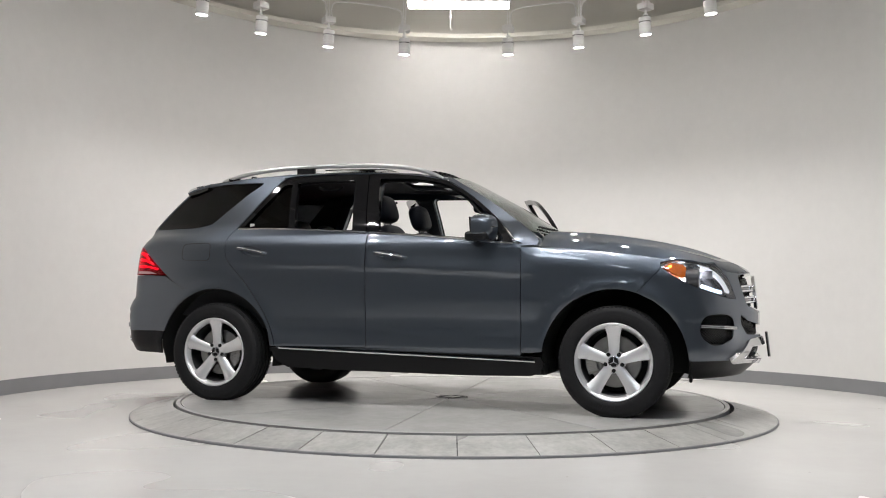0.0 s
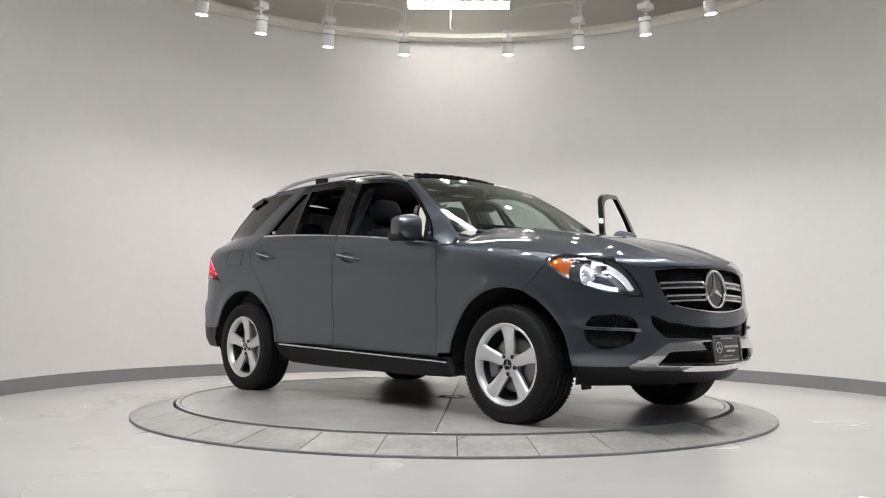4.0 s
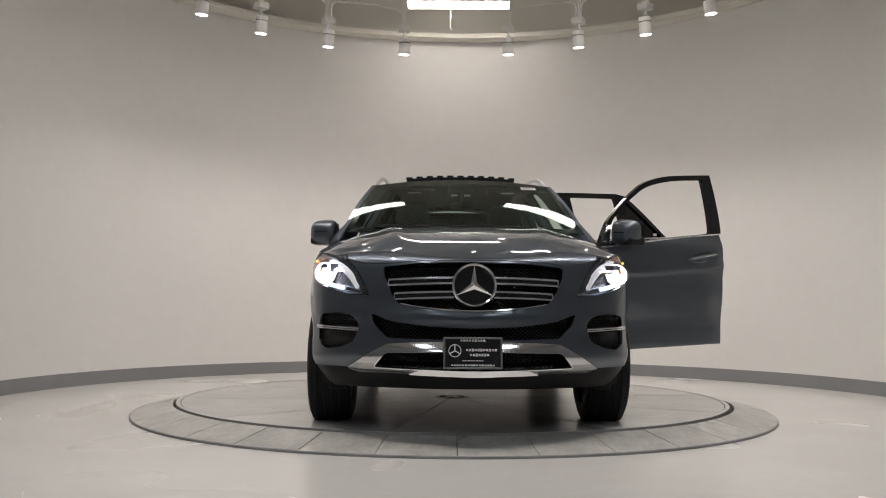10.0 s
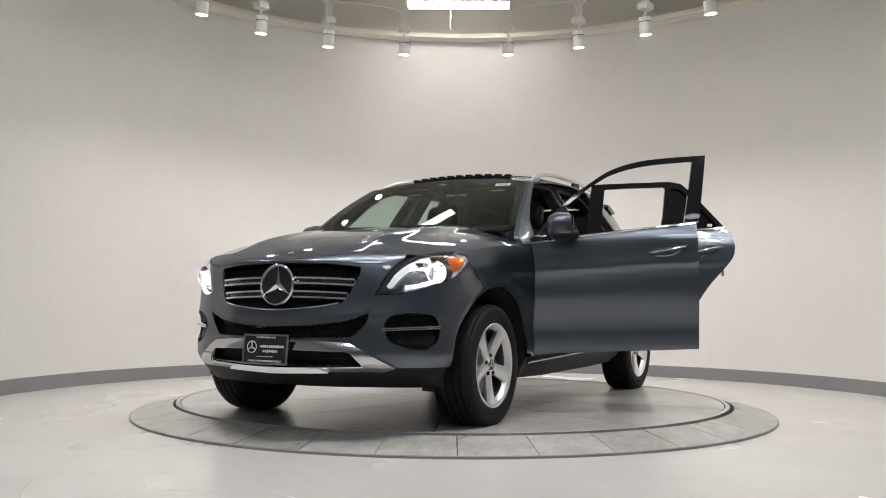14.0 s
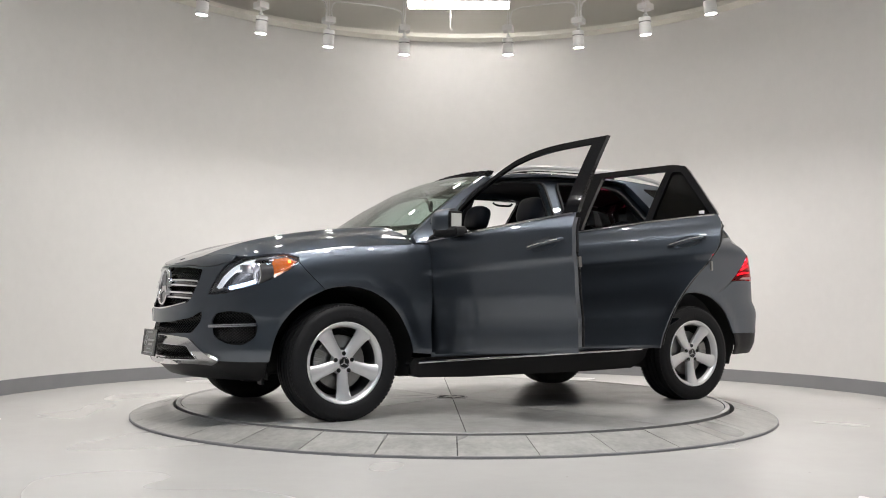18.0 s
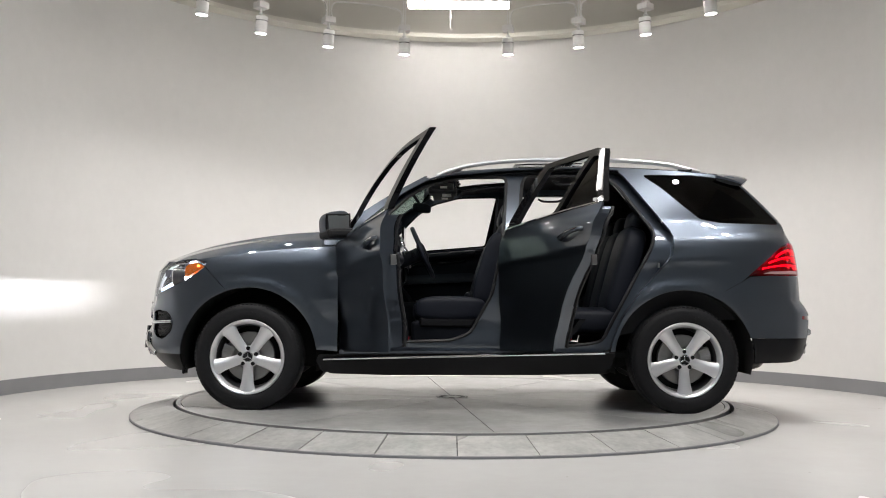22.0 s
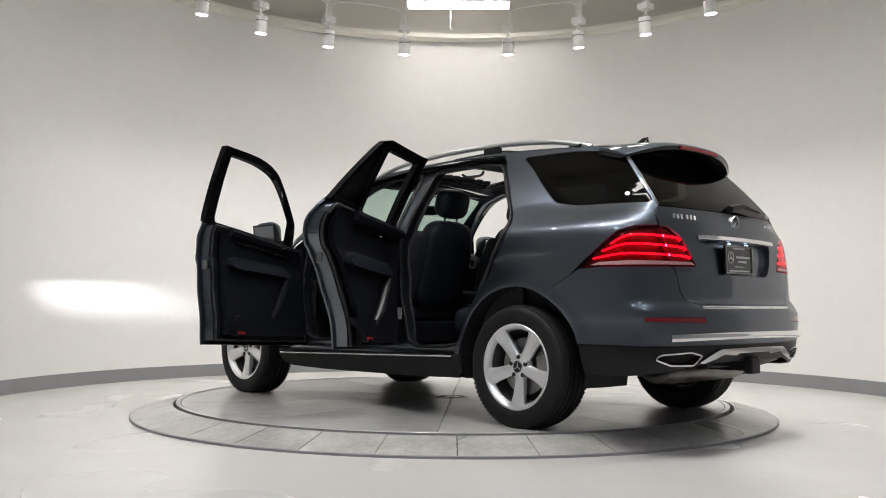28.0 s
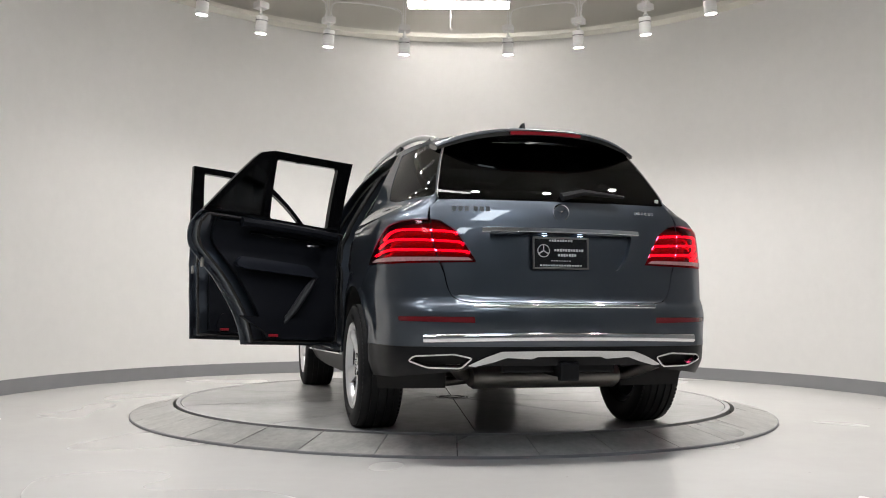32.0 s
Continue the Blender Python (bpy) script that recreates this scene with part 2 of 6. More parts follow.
# light fittings
def spot_head(a_deg):
    """A white cylinder spot under a grey junction box on conduit."""
    a = radians(a_deg)
    p = Vector((RING_C[0] + RING_R * math.sin(a), RING_C[1] + RING_R * math.cos(a), 3.40))
    root = empty("spot_lamp")
    root.matrix_basis = Matrix.Translation(p) @ pose(0, 0, 0, 0, 0, -a_deg)
    tagged(root, "white cylindrical ceiling spot hung from a conduit box", "spot lamp", "ring of ceiling spots")
    tilt = pose(0, 0, 0, 6, 0, 0)
    bm = bmesh.new()
    add_lathe(bm, [(0.0, 0.175), (0.055, 0.175), (0.0585, 0.170), (0.0585, 0.135), (0.056, 0.133), (0.056, 0.123), (0.0585, 0.121), (0.0585, 0.004), (0.0565, 0.0), (0.052, 0.0), (0.050, 0.012), (0.0, 0.012)], 32, tilt)
    part("can", bm, M_WHITE, root, "white enamelled can", True)
    bm = bmesh.new()
    for k in range(28):
        t = 2 * math.pi * k / 28
        add_box(bm, (0.0568, 0, 0.128), (0.003, 0.0075, 0.009), m=tilt @ Matrix.Rotation(t, 4, "Z"))
    part("vent_slots", bm, M_SLOT, root, "ring of dark vent slots")
    bm = bmesh.new()
    add_lathe(bm, [(0.0, 0.009), (0.0515, 0.009), (0.0515, 0.0015), (0.0, -0.0005)], 32, tilt)
    part("lens", bm, M_LAMPFACE, root, "glowing white lens", True)
    bm = bmesh.new()
    add_lathe(bm, [(0.0, 0.255), (0.012, 0.255), (0.012, 0.215), (0.022, 0.21), (0.022, 0.195), (0.012, 0.19), (0.012, 0.17), (0, 0.17)], 16)
    part("swivel", bm, M_GREYBOX, root, "", True)
    bm = bmesh.new()
    add_box(bm, (0, 0, 0.285), (0.115, 0.115, 0.062), 0.004)
    part("junction_box", bm, M_GREYBOX, root, "square grey junction box")
    bm = bmesh.new()
    add_box(bm, (-0.032, 0.0, 0.325), (0.022, 0.022, 0.02), 0.003)
    add_box(bm, (0.032, 0.0, 0.325), (0.022, 0.022, 0.02), 0.003)
    add_tube(bm, [(-0.012, 0.02, 0.31), (-0.012, 0.02, CEIL_Z - 3.40)], 0.006)
    add_tube(bm, [(0.012, 0.02, 0.31), (0.012, 0.02, CEIL_Z - 3.40)], 0.006)
    part("hanger", bm, M_GREYBOX, root, "", True)
    lamp = bpy.data.lights.new("spot_light", "SPOT")
    turn = min(abs(a_deg), 360 - abs(a_deg))
    lamp.energy = (SPOT_WATTS if a_deg > -40 else LEFT_SPOT_WATTS) if turn < 70 else SIDE_SPOT_WATTS[math.sin(a) > 0] if turn < 115 else FRONT_SPOT_WATTS
    lamp.spot_size, lamp.spot_blend, lamp.shadow_soft_size = radians(120), 0.9, 0.04
    lamp.color = (1.0, 0.975, 0.945)
    ob = new("spot_light", lamp)
    aim = p + Vector((-0.03 * math.sin(a), -0.03 * math.cos(a), -1.0))
    ob.matrix_basis = look(p + Vector((0, 0, -0.02)), aim)
    return p


ALL_ANGLES = SPOT_ANGLES + [64.1 + 17.3 * k for k in range(1, 8)] + [-62.2 - 17.3 * k for k in range(1, 7)]
spots = [spot_head(a) for a in ALL_ANGLES]


def conduit(a, b):
    """A thin pipe that leaves box a, rises, runs level and drops into box b."""
    z = 3.40 + 0.33
    mid = [a.lerp(b, t) for t in (0.12, 0.5, 0.88)]
    d = (b - a).normalized() * 0.032
    path = [Vector((a.x, a.y, z)) + d, Vector((a.x, a.y, z + 0.10)) + d] + [Vector((q.x, q.y, z + 0.165 + (0.015 if i == 1 else 0))) for i, q in enumerate(mid)] + [Vector((b.x, b.y, z + 0.10)) - d, Vector((b.x, b.y, z)) - d]
    bm = bmesh.new()
    add_tube(bm, bezier(path, 6), 0.0085, 8)
    return tagged(part("conduit", bm, M_GREYBOX, None, smooth=True), "thin bent grey conduit between two spot boxes", "conduit", "ceiling conduits")


order = sorted(range(len(ALL_ANGLES)), key=lambda i: ALL_ANGLES[i])
for i, j in zip(order, order[1:]):
    if not (ALL_ANGLES[i] == -11.3 and ALL_ANGLES[j] == 13.1):
        conduit(spots[i], spots[j])


def tube_fixture(x, y, z, length, turn, glow):
    root = empty("strip_light")
    root.matrix_basis = pose(x, y, z, 0, 0, turn)
    tagged(root, "long white fluorescent strip light hung below the ceiling", "strip light", "ceiling strip lights")
    bm = bmesh.new()
    add_box(bm, (0, 0, 0.055), (length, 0.20, 0.05), 0.006)
    part("housing", bm, M_WHITE, root)
    bm = bmesh.new()
    add_box(bm, (0, 0, 0.012), (length - 0.02, 0.18, 0.03), 0.01)
    part("diffuser", bm, glow, root, "glowing white diffuser")
    for sx in (-0.4, 0.4):
        bm = bmesh.new()
        add_tube(bm, [(sx * length, 0, 0.08), (sx * length, 0, CEIL_Z - z)], 0.004)
        part("hanger_rod", bm, M_GREYBOX, root)
    return root


tube_fixture(0.05, 3.19, 4.10, 1.18, 0, M_TUBE)
tube_fixture(-1.20, 1.05, 4.05, 1.18, 14, M_TUBE)
tube_fixture(1.25, 1.05, 4.05, 1.18, -14, M_TUBE)
tube_fixture(0.05, -2.75, 4.05, 1.18, 0, M_TUBE)

bm = bmesh.new()
add_tube(bm, bezier([(-.03, 3.30, CEIL_Z), (-.035, 3.30, 4.3), (-.045, 3.30, 4.02), (-.050, 3.30, 3.93), (-.035, 3.30, 3.875), (-.02, 3.30, 3.865)], 6), .004, 8)
tagged(part("hanging_cable", bm, M_WHITE, None, smooth=True), "short bent white cable end hanging from the ceiling", "cable")

# added fill light: unseen glowing panels over the show floor on the camera's side
for px_, py_ in [(-1.6, -5.2), (1.6, -5.2), (-1.6, -8.6), (1.6, -8.6)]:
    root = empty("fill_panel")
    root.matrix_basis = pose(px_, py_, CEIL_Z - 0.06)
    tagged(root, "flat glowing rectangular fill panel, added out of view below the ceiling", "panel light", "ceiling panel lights")
    bm = bmesh.new()
    add_box(bm, (0, 0, 0.03), (0.64, 1.64, 0.06), 0.005)
    part("panel_frame", bm, M_WHITE, root)
    bm = bmesh.new()
    add_box(bm, (0, 0, -0.003), (0.58, 1.58, 0.006))
    part("diffuser", bm, M_FILL, root, "glowing diffuser")


# ---------------------------------------------------------------- the turntable
DC = (0.006, -0.036)
R_IN, R_OUT = 2.052, 2.348


def ring_of_tiles():
    root = empty("ramp_ring")
    root.matrix_basis = pose(DC[0], DC[1], 0)
    tagged(root, "ring of worn grey metal ramp plates round the turntable", "ramp ring")
    bm = bmesh.new()
    n = 144
    prof = [(R_IN - 0.03, FLOOR), (R_IN - 0.03, FLOOR + 0.03), (R_OUT - 0.01, FLOOR + 0.002), (R_OUT - 0.01, FLOOR)]
    add_lathe(bm, prof + [prof[0]], n)
    part("ring_bed", bm, M_GAP, root, "dark bed under the plates")
    step = radians(360 / 34)
    gap = 0.006
    ri, ro = R_IN + 0.012, R_OUT
    zi, zo = DISC - 0.004, FLOOR + 0.016
    verts, faces = [], []
    seg = 6
    for k in range(seg + 1):
        for r, z in ((ri, zi), (ro, zo), (ro + 0.002, FLOOR), (ri, FLOOR + 0.028)):
            half = step / 2 - gap / 2 / r
            t = -half + 2 * half * k / seg
            verts.append((r * math.cos(t), r * math.sin(t), z))
    for k in range(seg):
        for j in range(4):
            p, q = k * 4 + j, k * 4 + (j + 1) % 4
            faces.append((p, p + 4, q + 4, q))
    faces += [(0, 1, 2, 3), (seg * 4 + 3, seg * 4 + 2, seg * 4 + 1, seg * 4)]
    first = mesh_ob("ramp_plate", verts, faces, M_TILE, root)
    first.matrix_basis = Matrix.Rotation(radians(-84.1), 4, "Z")
    for k in range(1, 34):
        ob = new("ramp_plate", first.data)
        ob.parent = root
        ob.matrix_basis = Matrix.Rotation(radians(-84.1 + 360 / 34 * k), 4, "Z") @ Matrix.Translation((R_IN + .15, 0, -.04)) @ pose(0, 0, 0, random.uniform(-.35, .35), random.uniform(-.5, .3), 0) @ Matrix.Translation((-R_IN - .15, 0, .04))
    bm = bmesh.new()
    add_lathe(bm, [(R_OUT + 0.001, FLOOR + 0.0155), (R_OUT + 0.007, FLOOR + 0.012), (R_OUT + 0.007, FLOOR), (R_OUT + 0.001, FLOOR)], n)
    part("edge_strip", bm, M_BASE, root, "thin grey edge strip", True)


def turning_disc():
    root = empty("turntable_disc")
    tagged(root, "round grey painted steel turntable with worn plates", "turntable")
    bm = bmesh.new()
    add_lathe(bm, [(0, FLOOR + 0.005), (R_IN - 0.05, FLOOR + 0.005), (R_IN - 0.05, DISC - 0.012), (0, DISC - 0.012)], 96)
    part("deck_frame", bm, M_GAP, root, "dark frame below the plates")
    bm = bmesh.new()
    add_lathe(bm, [(R_IN - 0.035, DISC - 0.05), (R_IN - 0.004, DISC - 0.05), (R_IN - 0.003, DISC + 0.001), (R_IN - 0.005, DISC + 0.003), (R_IN - 0.033, DISC + 0.003), (R_IN - 0.035, DISC)], 192)
    part("rim_band", bm, M_DISC, root, "pale steel rim band", True)
    # deck plates: ten sectors round the hub
    gap = 0.006
    r0, r1 = 0.125, R_IN - 0.037
    verts, faces = [], []
    n = 12
    for j in range(n + 1):
        for r in (r0, r1 - gap / 2):
            h = gap / 2 / r
            t = h + (radians(36) - 2 * h) * j / n
            for z in (DISC, DISC - 0.012):
                verts.append((r * math.cos(t), r * math.sin(t), z))
    for j in range(n):
        q = j * 4
        faces += [(q, q + 2, q + 6, q + 4), (q + 2, q + 3, q + 7, q + 6), (q + 1, q, q + 4, q + 5)]
    faces += [(0, 1, 3, 2), (n * 4, n * 4 + 2, n * 4 + 3, n * 4 + 1)]
    first = mesh_ob("deck_plate", verts, faces, M_DISC, root)
    for k in range(10):
        ob = first if k == 0 else new("deck_plate", first.data)
        ob.parent = root
        ob.matrix_basis = Matrix.Rotation(radians(25 + 36 * k), 4, "Z")
    bm = bmesh.new()
    add_lathe(bm, [(0, DISC + 0.004), (0.10, DISC + 0.004), (0.112, DISC + 0.002), (0.115, DISC - 0.012), (0, DISC - 0.012)], 40)
    hub = part("hub_cover", bm, M_DISC, root, "round centre cover with slots", True)
    bm = bmesh.new()
    for k in range(8):
        add_box(bm, (0.085, 0, DISC + 0.0045), (0.03, 0.045, 0.002), m=Matrix.Rotation(2 * math.pi * k / 8, 4, "Z"))
    part("cover_slots", bm, M_GAP, hub, "dark slots")
    return root


ring_of_tiles()
disc = turning_disc()


# ---------------------------------------------------------------- shape of the car (x forward, y left, z up from the disc)
CAR_OFF = (-0.0902, 0.0559)
HUB_X, HUB_Z = 1.4575, 0.352


def pchip(pts):
    """A smooth curve through (u, v) points, with no overshoot."""
    X = np.array([p[0] for p in pts], float)
    Y = np.array([p[1] for p in pts], float)
    h = np.diff(X)
    d = np.diff(Y) / h
    m = np.zeros(len(X))
    m[0], m[-1] = d[0], d[-1]
    for i in range(1, len(X) - 1):
        if d[i - 1] * d[i] > 0:
            w1, w2 = 2 * h[i] + h[i - 1], h[i] + 2 * h[i - 1]
            m[i] = (w1 + w2) / (w1 / d[i - 1] + w2 / d[i])

    def f(u):
        u = min(max(float(u), X[0]), X[-1])
        i = min(max(int(np.searchsorted(X, u)) - 1, 0), len(h) - 1)
        t = (u - X[i]) / h[i]
        return float((1 + 2 * t) * (1 - t) ** 2 * Y[i] + t * (1 - t) ** 2 * h[i] * m[i] + t * t * (3 - 2 * t) * Y[i + 1] + t * t * (t - 1) * h[i] * m[i + 1])
    return f


def smooth01(a, b, u):
    t = min(max((u - a) / (b - a), 0.0), 1.0)
    return t * t * (3 - 2 * t)


side_w = pchip([(0.20, .85), (0.28, .895), (0.36, .935), (0.42, .951), (0.49, .949), (0.55, .943), (0.60, .9435), (0.66, .949), (0.78, .957), (0.92, .957), (1.03, .954), (1.08, .953), (1.13, .945), (1.17, .925), (1.20, .905), (1.26, .888), (1.32, .87)])
nose_x = pchip([(0.20, 2.17), (0.26, 2.25), (0.34, 2.325), (0.43, 2.358), (0.50, 2.353), (0.57, 2.346), (0.615, 2.347), (0.655, 2.353), (0.69, 2.339), (0.74, 2.328), (0.80, 2.322), (0.90, 2.303), (0.95, 2.285), (0.985, 2.258), (1.05, 2.19), (1.2, 2.02)])
tail_x = pchip([(0.20, 2.27), (0.32, 2.37), (0.42, 2.42), (0.52, 2.44), (0.62, 2.450), (0.675, 2.444), (0.712, 2.420), (0.745, 2.386), (0.85, 2.378), (1.0, 2.362), (1.10, 2.344), (1.18, 2.318), (1.26, 2.276), (1.40, 2.158), (1.55, 2.012), (1.62, 1.938), (1.70, 1.85)])
glass_w = pchip([(-2.4, .60), (-2.2, .665), (-2.0, .725), (-1.7, .79), (-1.4, .838), (-1.0, .872), (-.5, .888), (0, .888), (.4, .876), (.7, .848), (.95, .80), (1.2, .74)])
roof_c = pchip([(-2.3, 1.672), (-2.0, 1.697), (-1.7, 1.719), (-1.3, 1.742), (-.9, 1.752), (-.4, 1.740), (0, 1.703), (.22, 1.662), (.36, 1.615), (.6, 1.50)])
hood_c = pchip([(.7, 1.243), (.95, 1.237), (1.2, 1.222), (1.4, 1.2), (1.6, 1.168), (1.8, 1.127), (2.0, 1.072), (2.15, 1.020), (2.25, .975), (2.33, .93)])
hood_d = pchip([(.7, .165), (.95, .165), (1.4, .162), (1.75, .142), (1.95, .108), (2.1, .086), (2.33, .06)])
ROOF_DROP = 0.062


def plan_table(pts):
    """Unit plan curve of a car end, by its length: s, ux, uy."""
    P = [np.array(p, float) for p in pts]
    out = []
    for i in range(len(P) - 1):
        a, b, c, d = (2 * P[0] - P[1]) * np.array([1, 1]) if i == 0 else P[i - 1], P[i], P[i + 1], P[min(i + 2, len(P) - 1)]
        if i == 0:
            a = np.array([P[1][0], -P[1][1]])
        for k in range(30):
            t = k / 30
            out.append(0.5 * (2 * b + (c - a) * t + (2 * a - 5 * b + 4 * c - d) * t * t + (3 * b - a - 3 * c + d) * t ** 3))
    out.append(P[-1])
    out = np.array(out)
    s = np.concatenate([[0], np.cumsum(np.hypot(*np.diff(out, axis=0).T))])
    return s, out[:, 0], out[:, 1]


XF, XR = 1.10, -1.10
FS, FX, FY = plan_table([(2.358, 0), (2.330, .30), (2.225, .58), (2.135, .74), (2.02, .862), (1.85, .924), (1.60, .948), (1.35, .953), (1.10, .953)])
RS, RX, RY = plan_table([(2.445, 0), (2.428, .40), (2.372, .70), (2.27, .862), (2.10, .925), (1.85, .948), (1.5, .953), (1.10, .953)])
FUX, FUY = (FX - XF) / (2.358 - XF), FY / .953
RUX, RUY = (RX + XR) / (2.445 + XR), RY / .953


def side_low(x, z):
    w = side_w(z)
    if x > XF:
        u = (x - XF) / (nose_x(z) - XF)
        return w * float(np.interp(-min(u, 1.0), -FUX, FUY))
    if x < XR:
        u = (XR - x) / (tail_x(z) + XR)
        return w * float(np.interp(-min(u, 1.0), -RUX, RUY))
    return w


def side_up(x, z):
    dz = max(z - 1.26, -0.2)
    return glass_w(x) - dz * 0.50 - dz * abs(dz) * 0.25


def shoulder_z(x):
    return hood_c(x) - hood_d(x) * 0.96 ** 3.2


crease_z = pchip([(-1.9, 1.02), (-1.4, 1.005), (-.6, .985), (-.1, .967), (.4, .947), (.85, .925), (1.6, .90)])


def side_y(x, z):
    """Half width of the body's flank."""
    t = smooth01(1.17, 1.30, z)
    y = side_low(x, min(z, 1.3)) * (1 - t) + (side_up(x, z) * t if t > 0 else 0)
    d = z - crease_z(x)
    fade = smooth01(-2.0, -1.5, x) * (1 - smooth01(1.0, 1.6, x))
    y += (0.009 * math.exp(-(d / (0.055 if d > 0 else 0.022)) ** 2) - 0.004 * math.exp(-((d + 0.09) / 0.06) ** 2)) * fade
    for hx in (HUB_X, -HUB_X):
        d = math.hypot(x - hx, z - HUB_Z)
        y += 0.013 * math.exp(-((d - 0.48) / 0.05) ** 2)
    f = smooth01(.80, 1.0, x)
    if f > 0:
        zs = shoulder_z(x)
        zz = min(z, zs - .13)
        yf = side_low(x, zz)
        if z > zs - .13:
            yf *= 1 - .04 * ((z - zs + .13) / .13) ** 2
        for hx in (HUB_X,):
            d = math.hypot(x - hx, z - HUB_Z)
            yf += 0.013 * math.exp(-((d - 0.48) / 0.05) ** 2)
        y = y * (1 - f) + yf * f
    return y


def top_z(x, y):
    """Height of the bonnet and the tops of the wings."""
    w = max(side_low(x, min(.95, shoulder_z(x))), .82)
    a = min(abs(y) / w, 1.0)
    ridge = 0.017 * math.exp(-((abs(y) - (.46 + .1 * (1.6 - x))) / .07) ** 2) * smooth01(2.3, 1.9, x) if x < 2.3 else 0
    return hood_c(x) - hood_d(x) * a ** 3.2 + ridge


def edge_y(x):
    return side_up(x, roof_c(x) - ROOF_DROP)


def roof_z(x, y):
    return roof_c(x) - ROOF_DROP * min(abs(y) / edge_y(x), 1.05) ** 2.4


screen_c = pchip([(1.15, 1.082), (1.235, .962), (1.30, .868), (1.45, .637), (1.60, .370), (1.665, .250), (1.75, .085)])


def screen_x(y, z):
    return screen_c(z) - .092 * (abs(y) / .8) ** 2.4


def rear_x(y, z):
    """The tailgate, from the bumper's lip to the roof."""
    u = np.interp(min(abs(y) / .953, 1), RUY, RUX)
    a = XR - (tail_x(z) + XR) * float(u)
    return a


def flare(x, z):
    return 0.013 * math.exp(-((math.hypot(abs(x) - HUB_X, z - HUB_Z) - 0.48) / 0.05) ** 2)


def front_wrap(s, z):
    ux = float(np.interp(abs(s), FS, FUX))
    uy = float(np.interp(abs(s), FS, FUY))
    x = XF + (nose_x(z) - XF) * ux
    y = side_w(z) * uy
    zs = shoulder_z(x)
    if z > zs - .13:
        y *= 1 - .04 * ((z - zs + .13) / .13) ** 2 * smooth01(.72, .95, uy)
    return Vector((x, math.copysign(y + flare(x, z) * smooth01(.9, 1.0, uy), s), z))


def rear_wrap(s, z):
    ux = float(np.interp(abs(s), RS, RUX))
    uy = float(np.interp(abs(s), RS, RUY))
    x = XR - (tail_x(z) + XR) * ux
    y = side_w(z) * uy + flare(x, z) * smooth01(.9, 1.0, uy)
    t = smooth01(1.17, 1.30, z)
    y += (min(y, side_up(x, z)) - y) * t
    return Vector((x, math.copysign(y, s), z))


def front_s(x, z):
    return float(np.interp(-(x - XF) / (nose_x(z) - XF), -FUX, FS))


def rear_s(x, z):
    return float(np.interp(-(XR - x) / (tail_x(z) + XR), -RUX, RS))


def solve(f, a, b):
    fa = f(a)
    for _ in range(40):
        m = (a + b) / 2
        fm = f(m)
        if (fa > 0) == (fm > 0):
            a, fa = m, fm
        else:
            b = m
    return (a + b) / 2


def bonnet_edge_z(s):
    return solve(lambda z: top_z(*front_wrap(s, z)[:2]) - z, .85, 1.15)


def a_corner_y(z):
    return solve(lambda y: side_y(screen_x(y, z), z) - y, .4, 1.0)


def d_corner_y(z):
    return solve(lambda y: side_y(rear_x(y, z), z) - y, .3, .95)


def arch_x(z, sign):
    d = 0.465 ** 2 - (z - HUB_Z) ** 2
    return HUB_X + sign * math.sqrt(max(d, 0.0))


# ---------------------------------------------------------------- car materials
def paint_material():
    """Metallic lacquer: a soft flake layer that takes light from all sides under a hard clear coat."""
    m = mat("grey_metallic_paint", (0.100, 0.116, 0.140), 0.36, metal=1.0, coat=1.0, grain=0.05, grain_scale=900)
    b = m.node_tree.nodes["Principled BSDF"]
    b.inputs["Coat Roughness"].default_value = 0.012
    b.inputs["Coat IOR"].default_value = 1.6
    b.inputs["Specular Tint"].default_value = (0.30, 0.33, 0.36, 1)
    return m


def glass_material(name, tint, gloss_rough=0.0):
    m = bpy.data.materials.new(name)
    m.use_nodes = True
    nt = m.node_tree
    nt.nodes.remove(nt.nodes["Principled BSDF"])
    out = nt.nodes["Material Output"]
    tr = nt.nodes.new("ShaderNodeBsdfTransparent")
    tr.inputs["Color"].default_value = (*tint, 1)
    gl = nt.nodes.new("ShaderNodeBsdfGlossy")
    gl.inputs["Roughness"].default_value = gloss_rough
    lw = nt.nodes.new("ShaderNodeLayerWeight")
    lw.inputs["Blend"].default_value = 0.5
    pw = nt.nodes.new("ShaderNodeMath")
    pw.operation = "POWER"
    pw.inputs[1].default_value = 5.0
    ad = nt.nodes.new("ShaderNodeMath")
    ad.operation = "MULTIPLY_ADD"
    ad.inputs[1].default_value, ad.inputs[2].default_value = 0.93, 0.035
    nt.links.new(lw.outputs["Facing"], pw.inputs[0])
    nt.links.new(pw.outputs[0], ad.inputs[0])
    mx = nt.nodes.new("ShaderNodeMixShader")
    nt.links.new(ad.outputs[0], mx.inputs[0])
    nt.links.new(tr.outputs[0], mx.inputs[1])
    nt.links.new(gl.outputs[0], mx.inputs[2])
    nt.links.new(mx.outputs[0], out.inputs["Surface"])
    return m


